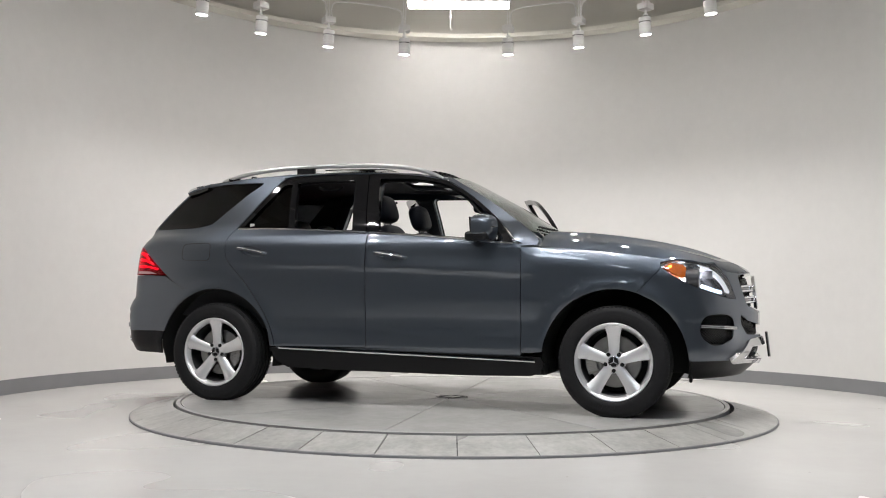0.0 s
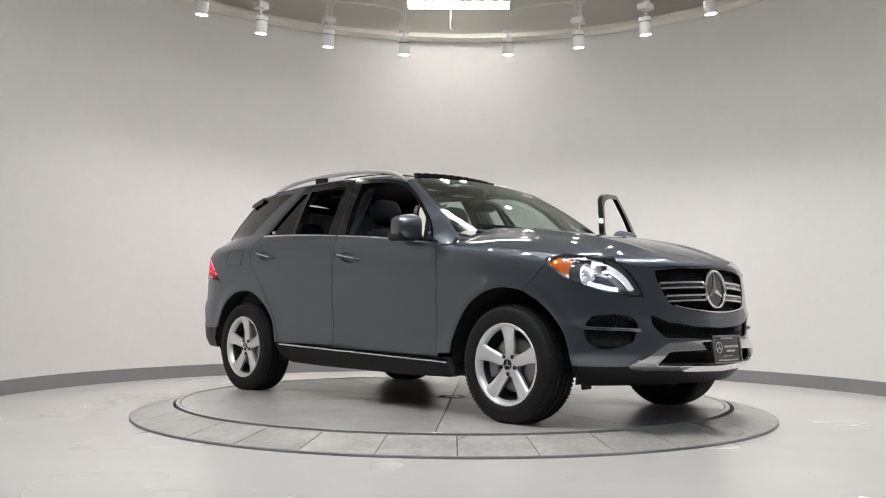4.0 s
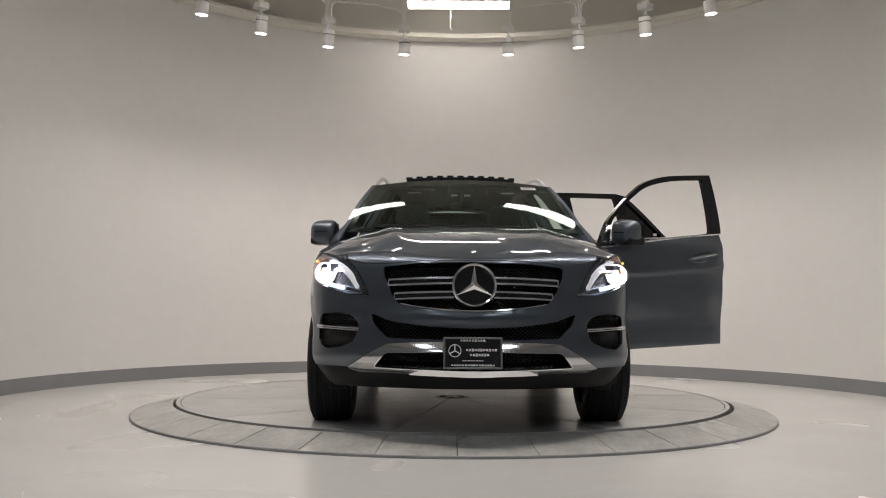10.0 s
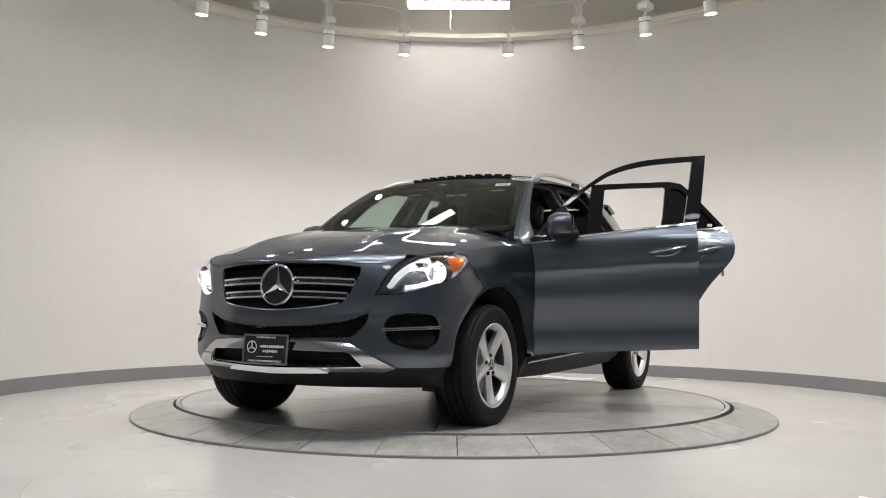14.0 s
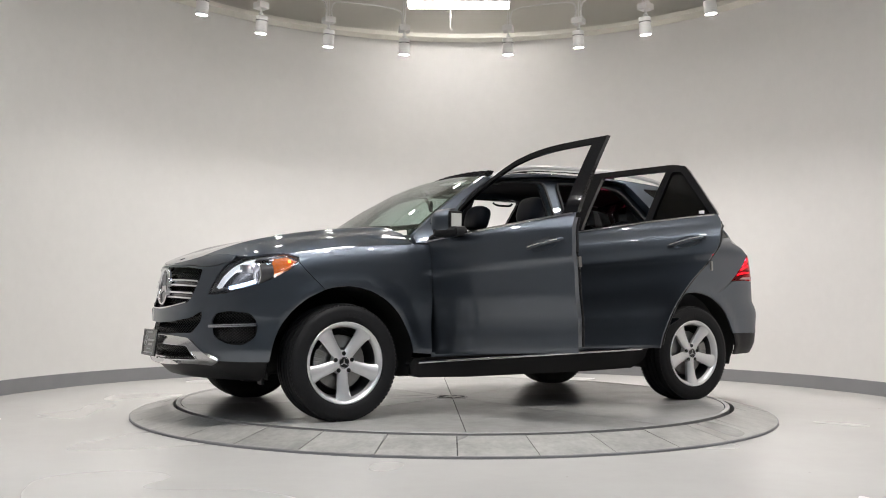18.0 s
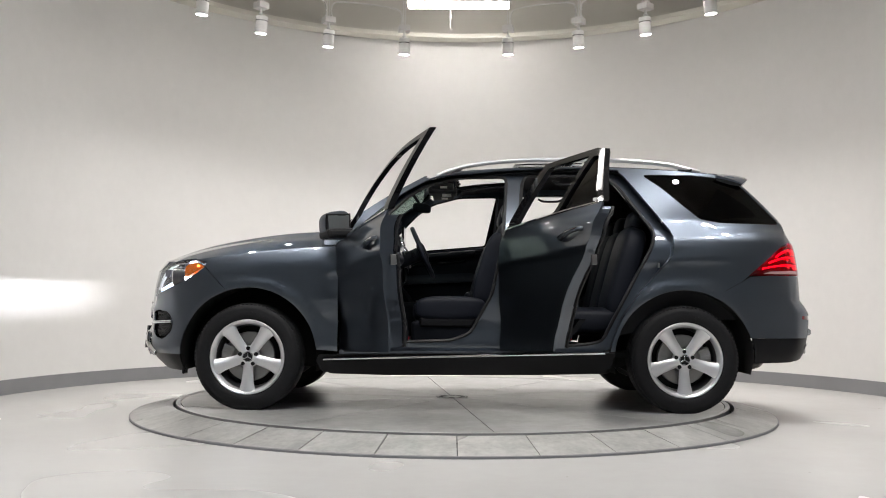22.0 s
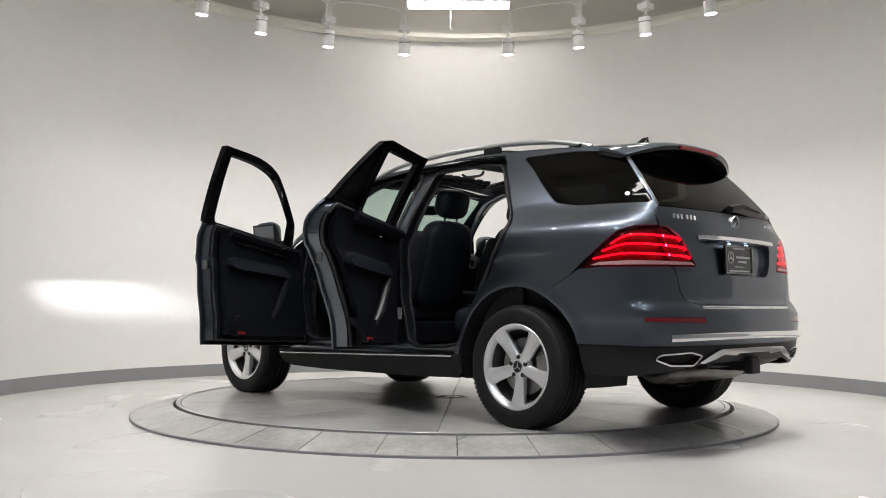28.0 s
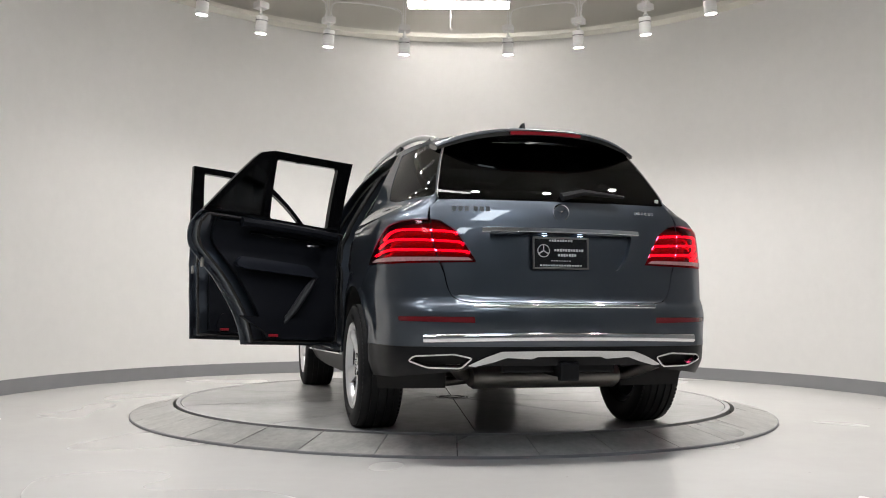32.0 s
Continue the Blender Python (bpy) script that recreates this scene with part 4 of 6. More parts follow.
def front_bumper():
    hp = head_poly()
    low = .365
    zs = np.linspace(low, .793, 10)
    sideL = [(front_s(arch_x(z, 1), z), z) for z in zs]
    seam = [(front_s(1.679, .867), .867), (front_s(1.739, .931), .931)]
    lampL = [(1.187, .951), (1.13, .904), (1.06, .862), (.95, .818), (.83, .787), (.72, .763), (.591, .758), (.596, .775), (.651, .874), (.696, .934)]
    nose = [(q, nose_edge(abs(q)) - .004) for q in np.linspace(.735, -.735, 31)]
    half = sideL + seam + lampL
    outline = half + nose + [(-a, b) for a, b in half[::-1]]
    outline += [(q, low) for q in np.linspace(-1.15, 1.15, 40)]
    f = front_map()
    b = panel("front_bumper", [(outline, [GRILLE, INTAKE, FOG, mirror_poly(FOG), grow(SKID_HOLE, .045)], f)], M_PAINT, car, label="grey metallic front bumper", step=.04)
    # lower valance
    zs = np.linspace(.245, low - .002, 4)
    val = [(front_s(arch_x(z, 1) + .01, z), z) for z in zs]
    panel("lower_valance", [(val + [(q, low - .002) for q in np.linspace(.70, -.70, 24)] + [(-a, z) for a, z in val[::-1]] + [(q, .245) for q in np.linspace(-.95, .95, 24)], [], front_map(.006))], M_BLACK, car, label="black plastic lower front valance")
    # silver skid frame
    outer = round_poly([(-.475, .492), (-.30, .502), (0, .506), (.30, .502), (.475, .492), (.60, .430), (.735, .372), (.66, .345), (.52, .348), (0, .340), (-.52, .348), (-.66, .345), (-.735, .372), (-.60, .430)], .02)
    def crowned(u, v):
        """The skid frame's rounded section."""
        p, n = front_map()(u, v)
        c = (v - .43) / .085
        return p + n * .014 * (1 - c * c), (n + Vector((0, 0, .75 * c))).normalized()
    panel("skid_trim", [(outer, [SKID_HOLE], crowned)], M_SKID, b, thick=.02, lift=.010, step=.025, label="silver skid frame round the lower intake")
    loop = dense(grow(SKID_HOLE, .003), .03)
    strip_on("skid_rim", loop + loop[:1], front_map(), .009, .012, M_CHROME, b, "thin bright rim round the lower intake", lift=.012)
    panel("skid_lip", [(round_poly([(-.30, .365), (0, .368), (.30, .365), (.36, .342), (0, .332), (-.36, .342)], .01), [], front_map())], M_CHROME, b, thick=.02, lift=.022, label="bright silver lip")
    # grille, intake and fog pockets: dark backs and wire mesh
    for nm, poly, depth in (("grille_back", GRILLE, .07), ("intake_back", INTAKE, .06), ("skid_back", SKID_HOLE, .06), ("fog_pocket", FOG, .05), ("fog_pocket", mirror_poly(FOG), .05)):
        panel(nm, [(grow(poly, .03), [], front_map(depth))], M_UNDER, b, thick=.004)
        # pocket walls
        lp = dense(poly, .03)
        verts, faces = [], []
        for u, v in lp:
            p, n = front_map()(u, v)
            verts += [p - n * .002, p - n * (depth + .004)]
        k = len(lp)
        faces = [(2 * i, 2 * ((i + 1) % k), 2 * ((i + 1) % k) + 1, 2 * i + 1) for i in range(k)]
        mesh_ob("pocket_wall", verts, faces, M_GLOSSBLACK, b)
    wire_mesh("intake_mesh", INTAKE, .028, b, .030)
    wire_mesh("skid_mesh", SKID_HOLE, .034, b, .030)
    for poly in (FOG, mirror_poly(FOG)):
        wire_mesh("fog_mesh", poly, .026, b, .026)
    wire_mesh("grille_mesh", GRILLE, .03, b, .045)
    for sg in (1, -1):
        path = [(sg * q, .572 + .012 * (q - .66) / .3) for q in np.linspace(.652, .978, 14)]
        strip_on("fog_bar", path, front_map(), .030, .022, M_CHROME, b, "chrome bar across the fog pocket", lift=-.006)
        strip_on("fog_bar_groove", [(a, z) for a, z in path], front_map(), .005, .0255, M_GLOSSBLACK, b, lift=-.006)
    strip_on("grille_rim", [(q, .6735 + .0395 * (abs(q) / .40) ** 2.0) for q in np.linspace(-.40, .40, 30)], front_map(), .010, .008, M_CHROME, b, "thin chrome line under the grille")
    # double chrome slats and the ring emblem
    for z0, w in ((.842, .475), (.765, .440)):
        for sg in (1, -1):
            for dz in (.0155, -.0155):
                path = [(sg * q, z0 + dz - .012 * (q / .45) ** 2) for q in np.linspace(.108, w, 12)]
                strip_on("grille_slat", path, front_map(.022), .017, .018, M_SLATS, b, "chrome grille slat")
            path = [(sg * q, z0 - .012 * (q / .45) ** 2) for q in np.linspace(.108, w + .004, 12)]
            strip_on("slat_core", path, front_map(.030), .020, .010, M_GLOSSBLACK, b)
            strip_on("slat_end", [(sg * (w + .001), z0 - .025), (sg * (w + .003), z0 + .001)], front_map(.026), .010, .016, M_CHROME, b)
    emblem(b, Vector((front_wrap(0, .813).x - .008, 0, .813)), Matrix.Rotation(radians(85), 4, "Y"), .120, True)
    plate(b, Vector((2.398, -.010, .455)), pose(0, 0, 0, 0, 0, 90) @ pose(0, 0, 0, 84, 0, 0))
    return b


def wire_mesh(name, poly, pitch, parent, depth):
    """Diagonal black lattice that fills an opening."""
    bm = bmesh.new()
    P = np.array(poly)
    u0, v0 = P.min(axis=0)
    u1, v1 = P.max(axis=0)
    f = front_map(depth)
    for sg in (1, -1):
        k = -int((v1 - v0) / pitch) - 2
        while u0 + k * pitch < u1 + (v1 - v0):
            run = []
            for t in np.linspace(0, 1, 14):
                v = v0 + (v1 - v0) * t
                u = (u0 + k * pitch) + sg * (v - v0) * 1.6 if sg > 0 else (u0 + k * pitch) + (v1 - v) * 1.6
                if u0 <= u <= u1 and inside(poly, u, v):
                    run.append(f(u, v)[0])
                else:
                    if len(run) > 1:
                        add_tube(bm, run, .0035, 4, cap=False)
                    run = []
            if len(run) > 1:
                add_tube(bm, run, .0035, 4, cap=False)
            k += 1
    ob = part(name, bm, M_GLOSSBLACK, parent)
    return tagged(ob, kind="stuff")


def emblem(parent, at, turn, r, bar):
    """A plain bright ring with a three-armed shape in it, facing its local z."""
    m = Matrix.Translation(at) @ turn
    bm = bmesh.new()
    if bar:
        add_lathe(bm, [(0, -.010), (r * .93, -.010), (r * .93, .0), (0, .001)], 48, m)
        part("emblem_back", bm, M_GLOSSBLACK, parent, "black emblem disc", True)
        bm = bmesh.new()
    add_lathe(bm, [(r * .86, -.008), (r * .86, .006), (r * .89, .013), (r * .95, .015), (r, .009), (r, -.012)], 56, m)
    ring = part("emblem_ring", bm, M_CHROME, parent, "chrome ring emblem", True)
    bm = bmesh.new()
    tip, wst = r * .90, r * .17
    c = bm.verts.new(m @ Vector((0, 0, .017)))
    base = bm.verts.new(m @ Vector((0, 0, -.004)))
    rim = []
    for k in range(6):
        a = radians(90 * 0 + 60 * k) + math.pi
        rr = tip if k % 2 == 0 else wst
        rim.append(bm.verts.new(m @ Vector((rr * math.cos(a), rr * math.sin(a), .004 if k % 2 == 0 else .002))))
    for k in range(6):
        bm.faces.new((c, rim[k], rim[(k + 1) % 6]))
        bm.faces.new((base, rim[(k + 1) % 6], rim[k]))
    part("emblem_arms", bm, M_CHROME, ring, "chrome three-armed shape")


def plate(parent, at, turn):
    """A black dealer plate in a thin bright frame; the lettering is plain bars. Faces its local z."""
    m = Matrix.Translation(at) @ turn
    bm = bmesh.new()
    add_box(bm, (0, 0, -.004), (.312, .168, .012), .004, m)
    pl = part("show_plate", bm, M_PLATE, parent, "black dealer plate with pale lettering bars")
    bm = bmesh.new()
    for c, sz in (((0, .079, .004), (.312, .010, .008)), ((0, -.079, .004), (.312, .010, .008)), ((.151, 0, .004), (.010, .168, .008)), ((-.151, 0, .004), (.010, .168, .008))):
        add_box(bm, c, sz, .002, m)
    part("plate_frame", bm, M_STEEL, pl, "thin bright plate frame")
    bm = bmesh.new()
    for c, sz in (((0, .066, .0035), (.135, .012, .001)), ((.045, .016, .0035), (.165, .015, .001)), ((.035, -.010, .0035), (.105, .015, .001)), ((.0, -.040, .0035), (.115, .005, .001)), ((0, -.064, .0035), (.235, .010, .001))):
        n = max(3, int(sz[0] / .014))
        for k in range(n):
            w = sz[0] / n
            add_box(bm, (c[0] - sz[0] / 2 + w * (k + .5), c[1], c[2]), (w * .72, sz[1] * (.75 + .25 * ((k * 7) % 3) / 2), sz[2]), m=m)
    tagged(part("lettering", bm, M_PRINT, pl), kind="stuff")
    bm = bmesh.new()
    add_lathe(bm, [(.030, .002), (.030, .0045), (.034, .0045), (.034, .002)], 28, m @ Matrix.Translation((-.095, .012, 0)))
    for k in range(3):
        add_box(bm, (0, .014, .0035), (.006, .030, .001), m=m @ Matrix.Translation((-.095, .012, 0)) @ pose(0, 0, 0, 0, 0, 120 * k))
    part("plate_mark", bm, M_PRINT, pl)
    return pl


def headlamp(s):
    hp = head_poly() if s > 0 else mirror_poly(head_poly())
    house = panel("headlamp", [(hp, [], front_map(.07))], M_LAMPHOUSE, car, thick=.006, label="clear headlamp with lit projector and amber corner")
    lp = dense(hp, .03)
    verts = []
    for u, v in lp:
        p, n = front_map()(u, v)
        verts += [p - n * .002, p - n * .072]
    k = len(lp)
    mesh_ob("lamp_wall", verts, [(2 * i, 2 * ((i + 1) % k), 2 * ((i + 1) % k) + 1, 2 * i + 1) for i in range(k)], M_LAMPHOUSE, house)
    cov = panel("lamp_cover", [(hp, [], front_map())], M_LAMPCLEAR, house, thick=.003, label="clear lamp cover")
    # amber corner
    P = [(1.170, .962), (1.10, .990), (1.03, .982), (1.00, .935), (1.015, .893), (1.06, .888), (1.12, .922)]
    P = [(s * a, min(b, bonnet_edge_z(a) - .010)) for a, b in P]
    panel("turn_lamp", [(P, [], front_map(.012))], M_AMBER, house, thick=.02, label="amber turn lamp")
    # lit reflector bowl, set deep behind its chrome ring
    r = .055
    p, n = front_map(.022)(s * .938, .889)
    m = Matrix.Translation(p) @ Vector((1, s * .04, -.01)).normalized().to_track_quat("Z", "Y").to_matrix().to_4x4()
    bm = bmesh.new()
    add_lathe(bm, [(r * 1.02, -.075), (r * 1.04, .0), (r * 1.10, .006), (r * 1.18, .002), (r * 1.20, -.075)], 36, m)
    pr = part("projector", bm, M_LAMPDARK, house, "dark projector tube", True)
    bm = bmesh.new()
    add_lathe(bm, [(r * 1.10, .0065), (r * 1.14, .010), (r * 1.18, .0065)], 36, m)
    part("projector_ring", bm, M_CHROME, pr, "chrome projector ring", True)
    bm = bmesh.new()
    add_lathe(bm, [(r, -.052), (r * .8, -.062), (r * .4, -.068), (0, -.070)], 32, m)
    part("projector_lens", bm, M_HEADGLOW, pr, "", True)
    # low beam: a small bright source between two dark plates, which cut the beam flat
    c = front_wrap(s * .805, .905) + Vector((-.075, 0, 0))
    bm = bmesh.new()
    add_box(bm, c, (.002, .030, .0012))
    part("low_beam", bm, M_BEAM, house, "small bright low beam source")
    bm = bmesh.new()
    add_box(bm, c + Vector((.058, 0, .0152)), (.004, .084, .030))
    for q in (.045, -.045):
        add_box(bm, c + Vector((.028, q, .006)), (.066, .004, .044))
    add_box(bm, c + Vector((.028, 0, .0285)), (.066, .090, .004))
    part("beam_shutter", bm, M_LAMPDARK, house, "dark upper beam shutter")
    bm = bmesh.new()
    add_box(bm, c + Vector((.006, 0, -.0062)), (.016, .090, .008))
    part("beam_tray", bm, M_LAMPDARK, house, "dark tray below the beam source")
    bm = bmesh.new()
    add_box(bm, c + Vector((-.004, 0, 0)), (.004, .090, .030))
    part("beam_backplate", bm, M_LAMPDARK, house, "dark plate behind the beam source")
    p, n = front_map(.004)(s * 1.125, .962)
    bm = bmesh.new()
    add_box(bm, p, (.016, .012, .012), .004)
    part("amber_bulb", bm, M_AMBERGLOW, house, "small glowing amber bulb")
    # day running strip along the lower edge and the bright brow
    for k in range(7):
        q0, q1 = .935 - .026 * k, .915 - .026 * k
        zz = lambda q: .800 + .038 * ((q - .755) / .18) ** 1.3 if q > .755 else .800
        strip_on("day_light", [(s * q0, zz(q0)), (s * q1, zz(q1))], front_map(.012), .022, .010, M_LEDGLOW, house, "bluish lit day light")
    path = [(s * q, z) for q, z in curve2([(.74, .797), (.68, .786), (.63, .780)], 5)]
    strip_on("day_strip", path, front_map(.014), .020, .010, M_LAMPDARK, house, "dark ribbed strip")
    path = [(s * q, z) for q, z in curve2([(.90, .955), (.80, .928), (.72, .870), (.665, .800)], 6)]
    strip_on("lamp_brow", path, front_map(.020), .036, .012, M_LAMPWHITE, house, "white curved light guide")
    path = [(s * q, z) for q, z in curve2([(1.05, .985), (.94, .984), (.82, .962)], 6)]
    strip_on("upper_brow", path, front_map(.020), .014, .010, M_CHROME, house, "bright upper lamp edge")
    P = [(.80, .974), (.74, .954), (.70, .926), (.655, .868), (.604, .778), (.645, .778), (.70, .885), (.76, .938)]
    panel("lamp_tip", [([(s * a, b) for a, b in P], [], front_map(.010))], M_LAMPDARK, house, thick=.012, label="black inner lamp tip")
    p, n = front_map(.03)(s * 1.00, .95)
    bm = bmesh.new()
    add_box(bm, p, (.03, .05, .05), .012)
    part("lamp_reflector", bm, M_LAMPDARK, house, "dark inner reflector")
    return house


def tailgate():
    zs = np.linspace(1.262, 1.615, 10)
    # painted lower lid
    low = [(s_, .722) for s_ in np.linspace(-.50, .50, 20)]
    right = curve2([(.50, .722), (.575, .74), (.612, .79), (.632, .87), (.648, .922)], 5)
    lamp = [(.648, .922), (.466, .926), (.517, 1.01), (.571, 1.092), (.653, 1.142), (.710, 1.150)]
    up = [(.724, 1.18), (.742, 1.22), (.752, 1.258)]
    half = right[1:] + lamp[1:] + up
    top = [(q, 1.258) for q in np.linspace(.752, -.752, 26)]
    rec = round_poly([(-.405, 1.085), (.405, 1.085), (.36, .955), (.30, .885), (-.30, .885), (-.36, .955)], .03)
    f = back_map()
    t = panel("tailgate", [(low + half + top + [(-a, b) for a, b in half[::-1]], [rec], f)], M_PAINT, car, label="grey metallic tailgate", step=.04)
    panel("plate_recess", [(grow(rec, .006), [], back_map(.035))], M_PAINT, t, thick=.006)
    lp = dense(rec, .03)
    verts = []
    for u, v in lp:
        p, n = f(u, v)
        verts += [p, p - n * .037]
    k = len(lp)
    mesh_ob("recess_wall", verts, [(2 * i, 2 * ((i + 1) % k), 2 * ((i + 1) % k) + 1, 2 * i + 1) for i in range(k)], M_PAINT, t, smooth=True)
    strip_on("lid_strip", [(q, 1.098 - .004 * (q / .4) ** 2) for q in np.linspace(-.435, .435, 24)], f, .034, .016, M_CHROME, t, "chrome strip above the plate")
    for q in (.10, -.10):
        p, n = back_map(.006)(q, 1.073)
        bm = bmesh.new()
        add_box(bm, (0, 0, 0), (.010, .026, .004), .001, Matrix.Translation(p))
        part("plate_lamp", bm, M_PLATEGLOW, t, "lit plate lamp")
    plate(t, Vector((rear_wrap(0, .985).x + .008, .015, .980)), pose(0, 0, 0, 0, 0, -90) @ pose(0, 0, 0, 88, 0, 0))
    emblem(t, Vector((rear_wrap(0, 1.196).x - .004, 0, 1.196)), Matrix.Rotation(radians(-96), 4, "Y"), .046, False)
    # chrome model lettering as plain bars
    for base, n, w, h in ((.60, 6, .027, .026), (-.47, 6, .016, .016)):
        for k in range(n):
            if n == 6 and base > 0 and k == 3:
                base -= .016
            q = base - k * (w + .007)
            p, nn = f(q, 1.205 if base > 0 else 1.208)
            bm = bmesh.new()
            add_box(bm, (0, 0, 0), (.004, w * .8, h), .0012, Matrix.Translation(p + nn * .002) @ pose(0, 0, 0, 0, 8, 0))
            part("chrome_letter_bar", bm, M_CHROME, t)
    # rear glass
    inset = .006
    g = [((d_corner_y(z) - inset), z) for z in zs]
    topz = [(y, 1.625 - .012 * (y / .5) ** 2) for y in np.linspace(g[-1][0], -g[-1][0], 14)]
    outline = [(y, 1.264) for y in np.linspace(-g[0][0], g[0][0], 20)] + g + topz + [(-a, z) for a, z in g[::-1]]
    panel("rear_window", [(outline, [], tail_map(.002))], M_TINT, t, thick=.004, label="dark privacy rear window")
    panel("window_surround", [(outline, [grow(outline, -.05)], tail_map(.008))], M_GLOSSBLACK, t, thick=.008)
    # thin dark seams where the rear window meets the quarter glass
    for s in (1, -1):
        strip_on("window_edge", [(s * (d_corner_y(z) - .003), z) for z in np.linspace(1.27, 1.605, 14)], tail_map(), .004, .003, M_STEEL, t, "thin metal glass edge")
    # roof spoiler: painted top, gloss black underside
    ys = np.linspace(-.585, .585, 31)

    def wing(name, prof, material, label):
        verts, faces = [], []
        for y in ys:
            a = abs(y) / .585
            x0 = -1.80 + .02 * a ** 2
            ln = .305 - .12 * a ** 3
            zz = roof_z(min(x0, -1.78), y * .98) - .002
            for u, v in prof:
                verts.append((x0 - ln * u, y, zz - .026 * u - .03 * a ** 4 * u + v * (1 - .4 * a ** 6)))
        m = len(prof)
        for i in range(len(ys) - 1):
            for j in range(m):
                q, r = i * m + j, i * m + (j + 1) % m
                faces.append((q, q + m, r + m, r))
        faces += [tuple(range(m)), tuple(range((len(ys) - 1) * m, len(ys) * m))[::-1]]
        w = mesh_ob(name, verts, faces, material, t, label, True)
        w.data.set_sharp_from_angle(angle=radians(50))
        return w

    wing("roof_spoiler", [(0, 0.0), (.35, .006), (.7, .006), (.93, -.002), (1.0, -.012), (.985, -.018), (.7, -.016), (.35, -.02), (0, -.03)], M_PAINT, "grey metallic roof spoiler")
    wing("spoiler_underside", [(0, -.031), (.35, -.021), (.7, -.017), (.975, -.019), (.95, -.040), (.75, -.058), (.45, -.066), (0, -.066)], M_GLOSSBLACK, "black spoiler underside")
    bm = bmesh.new()
    for k in range(24):
        y = -.205 + .41 * (k + .5) / 24
        a = abs(y) / .585
        add_box(bm, (-1.80 + .02 * a * a - .296, y, roof_z(-1.8, y) - .056), (.014, .41 / 24, .018))
    part("high_brake_lamp", bm, M_REFLECTOR, t, "long red high brake lamp")
    # wiper
    bm = bmesh.new()
    w0 = Vector((rear_x(.02, 1.285) - .02, -.02, 1.285))
    add_tube(bm, [w0, w0 + Vector((-.006, -.12, .028)), w0 + Vector((.0, -.36, .010))], [.028, .022, .010], 8, .8)
    part("rear_wiper", bm, M_BLACK, t, "black rear wiper", True)
    bm = bmesh.new()
    add_box(bm, (rear_x(-.6, 1.29) - .004, -.605, 1.285), (.002, .022, .022))
    part("sticker", bm, M_STICKER, t, "small white sticker")
    return t


def rear_bumper():
    low = .50
    z_up = np.linspace(low, .79, 7)
    sideL = [(rear_s(-arch_x(z, 1), z), z) for z in z_up]
    seam = [(rear_s(-1.73, .815), .812), (rear_s(-1.84, .875), .872), (1.235, .908)]
    lamp = [(1.10, .918), (.90, .918), (.660, .922)]
    lid = curve2([(.637, .87), (.617, .79), (.580, .738), (.505, .718)], 5)
    half = sideL + seam + lamp + lid
    outline = half + [(q, .718) for q in np.linspace(.48, -.48, 18)] + [(-a, b) for a, b in half[::-1]] + [(q, low) for q in np.linspace(-1.22, 1.22, 40)]
    refl = round_poly([(.50, .650), (.905, .650), (.905, .626), (.50, .618)], .008)
    b = panel("rear_bumper", [(outline, [refl, mirror_poly(refl)], back_map())], M_PAINT, car, label="grey metallic rear bumper", step=.04)
    for r in (refl, mirror_poly(refl)):
        panel("bumper_reflector", [(grow(r, -.001), [], back_map(.003))], M_REFLECTOR, b, thick=.02, label="long red reflector")
    zs = np.linspace(.33, low - .002, 5)
    sd = [(rear_s(-arch_x(z, 1) - .005, z), z) for z in zs]
    exh = round_poly([(.505, .442), (.60, .462), (.80, .452), (.83, .428), (.73, .395), (.56, .392)], .018)
    # black lower apron, deeper at the sides
    apr = sd + [(q, low - .002) for q in np.linspace(1.20, -1.20, 40)] + [(-a, z) for a, z in sd[::-1]] + [(-.95, .335), (-.60, .372), (-.45, .40), (.45, .40), (.60, .372), (.95, .335)]
    ap = panel("lower_apron", [(apr, [exh, mirror_poly(exh)], back_map(.004))], M_BLACK, b, label="black plastic lower rear apron", step=.04)
    strip_on("bumper_chrome", [(q, .549 - .010 * (q / .76) ** 2) for q in np.linspace(-.76, .76, 40)], back_map(), .046, .020, M_CHROME, b, "wide chrome strip on the rear bumper")
    panel("rear_skid", [(round_poly([(-.36, .478), (0, .482), (.36, .478), (.44, .45), (.53, .408), (.49, .404), (.40, .425), (.33, .448), (.20, .440), (.17, .452), (-.17, .452), (-.20, .440), (-.33, .448), (-.40, .425), (-.49, .404), (-.53, .408), (-.44, .45)], .01), [], back_map())], M_SKID, b, thick=.02, lift=.016, label="silver rear skid trim")
    for e in (exh, mirror_poly(exh)):
        panel("exhaust_trim", [(grow(e, .004), [grow(e, -.004)], back_map())], M_SKID, b, thick=.03, lift=.006, label="chrome exhaust trim")
        panel("exhaust_opening", [(grow(e, .004), [], back_map(.045))], M_UNDER, b, thick=.004)
    strip_on("loading_lip", [(q, .705) for q in np.linspace(-.50, .50, 24)], back_map(), .020, .007, M_CHROME, b, "bright loading lip")
    return b


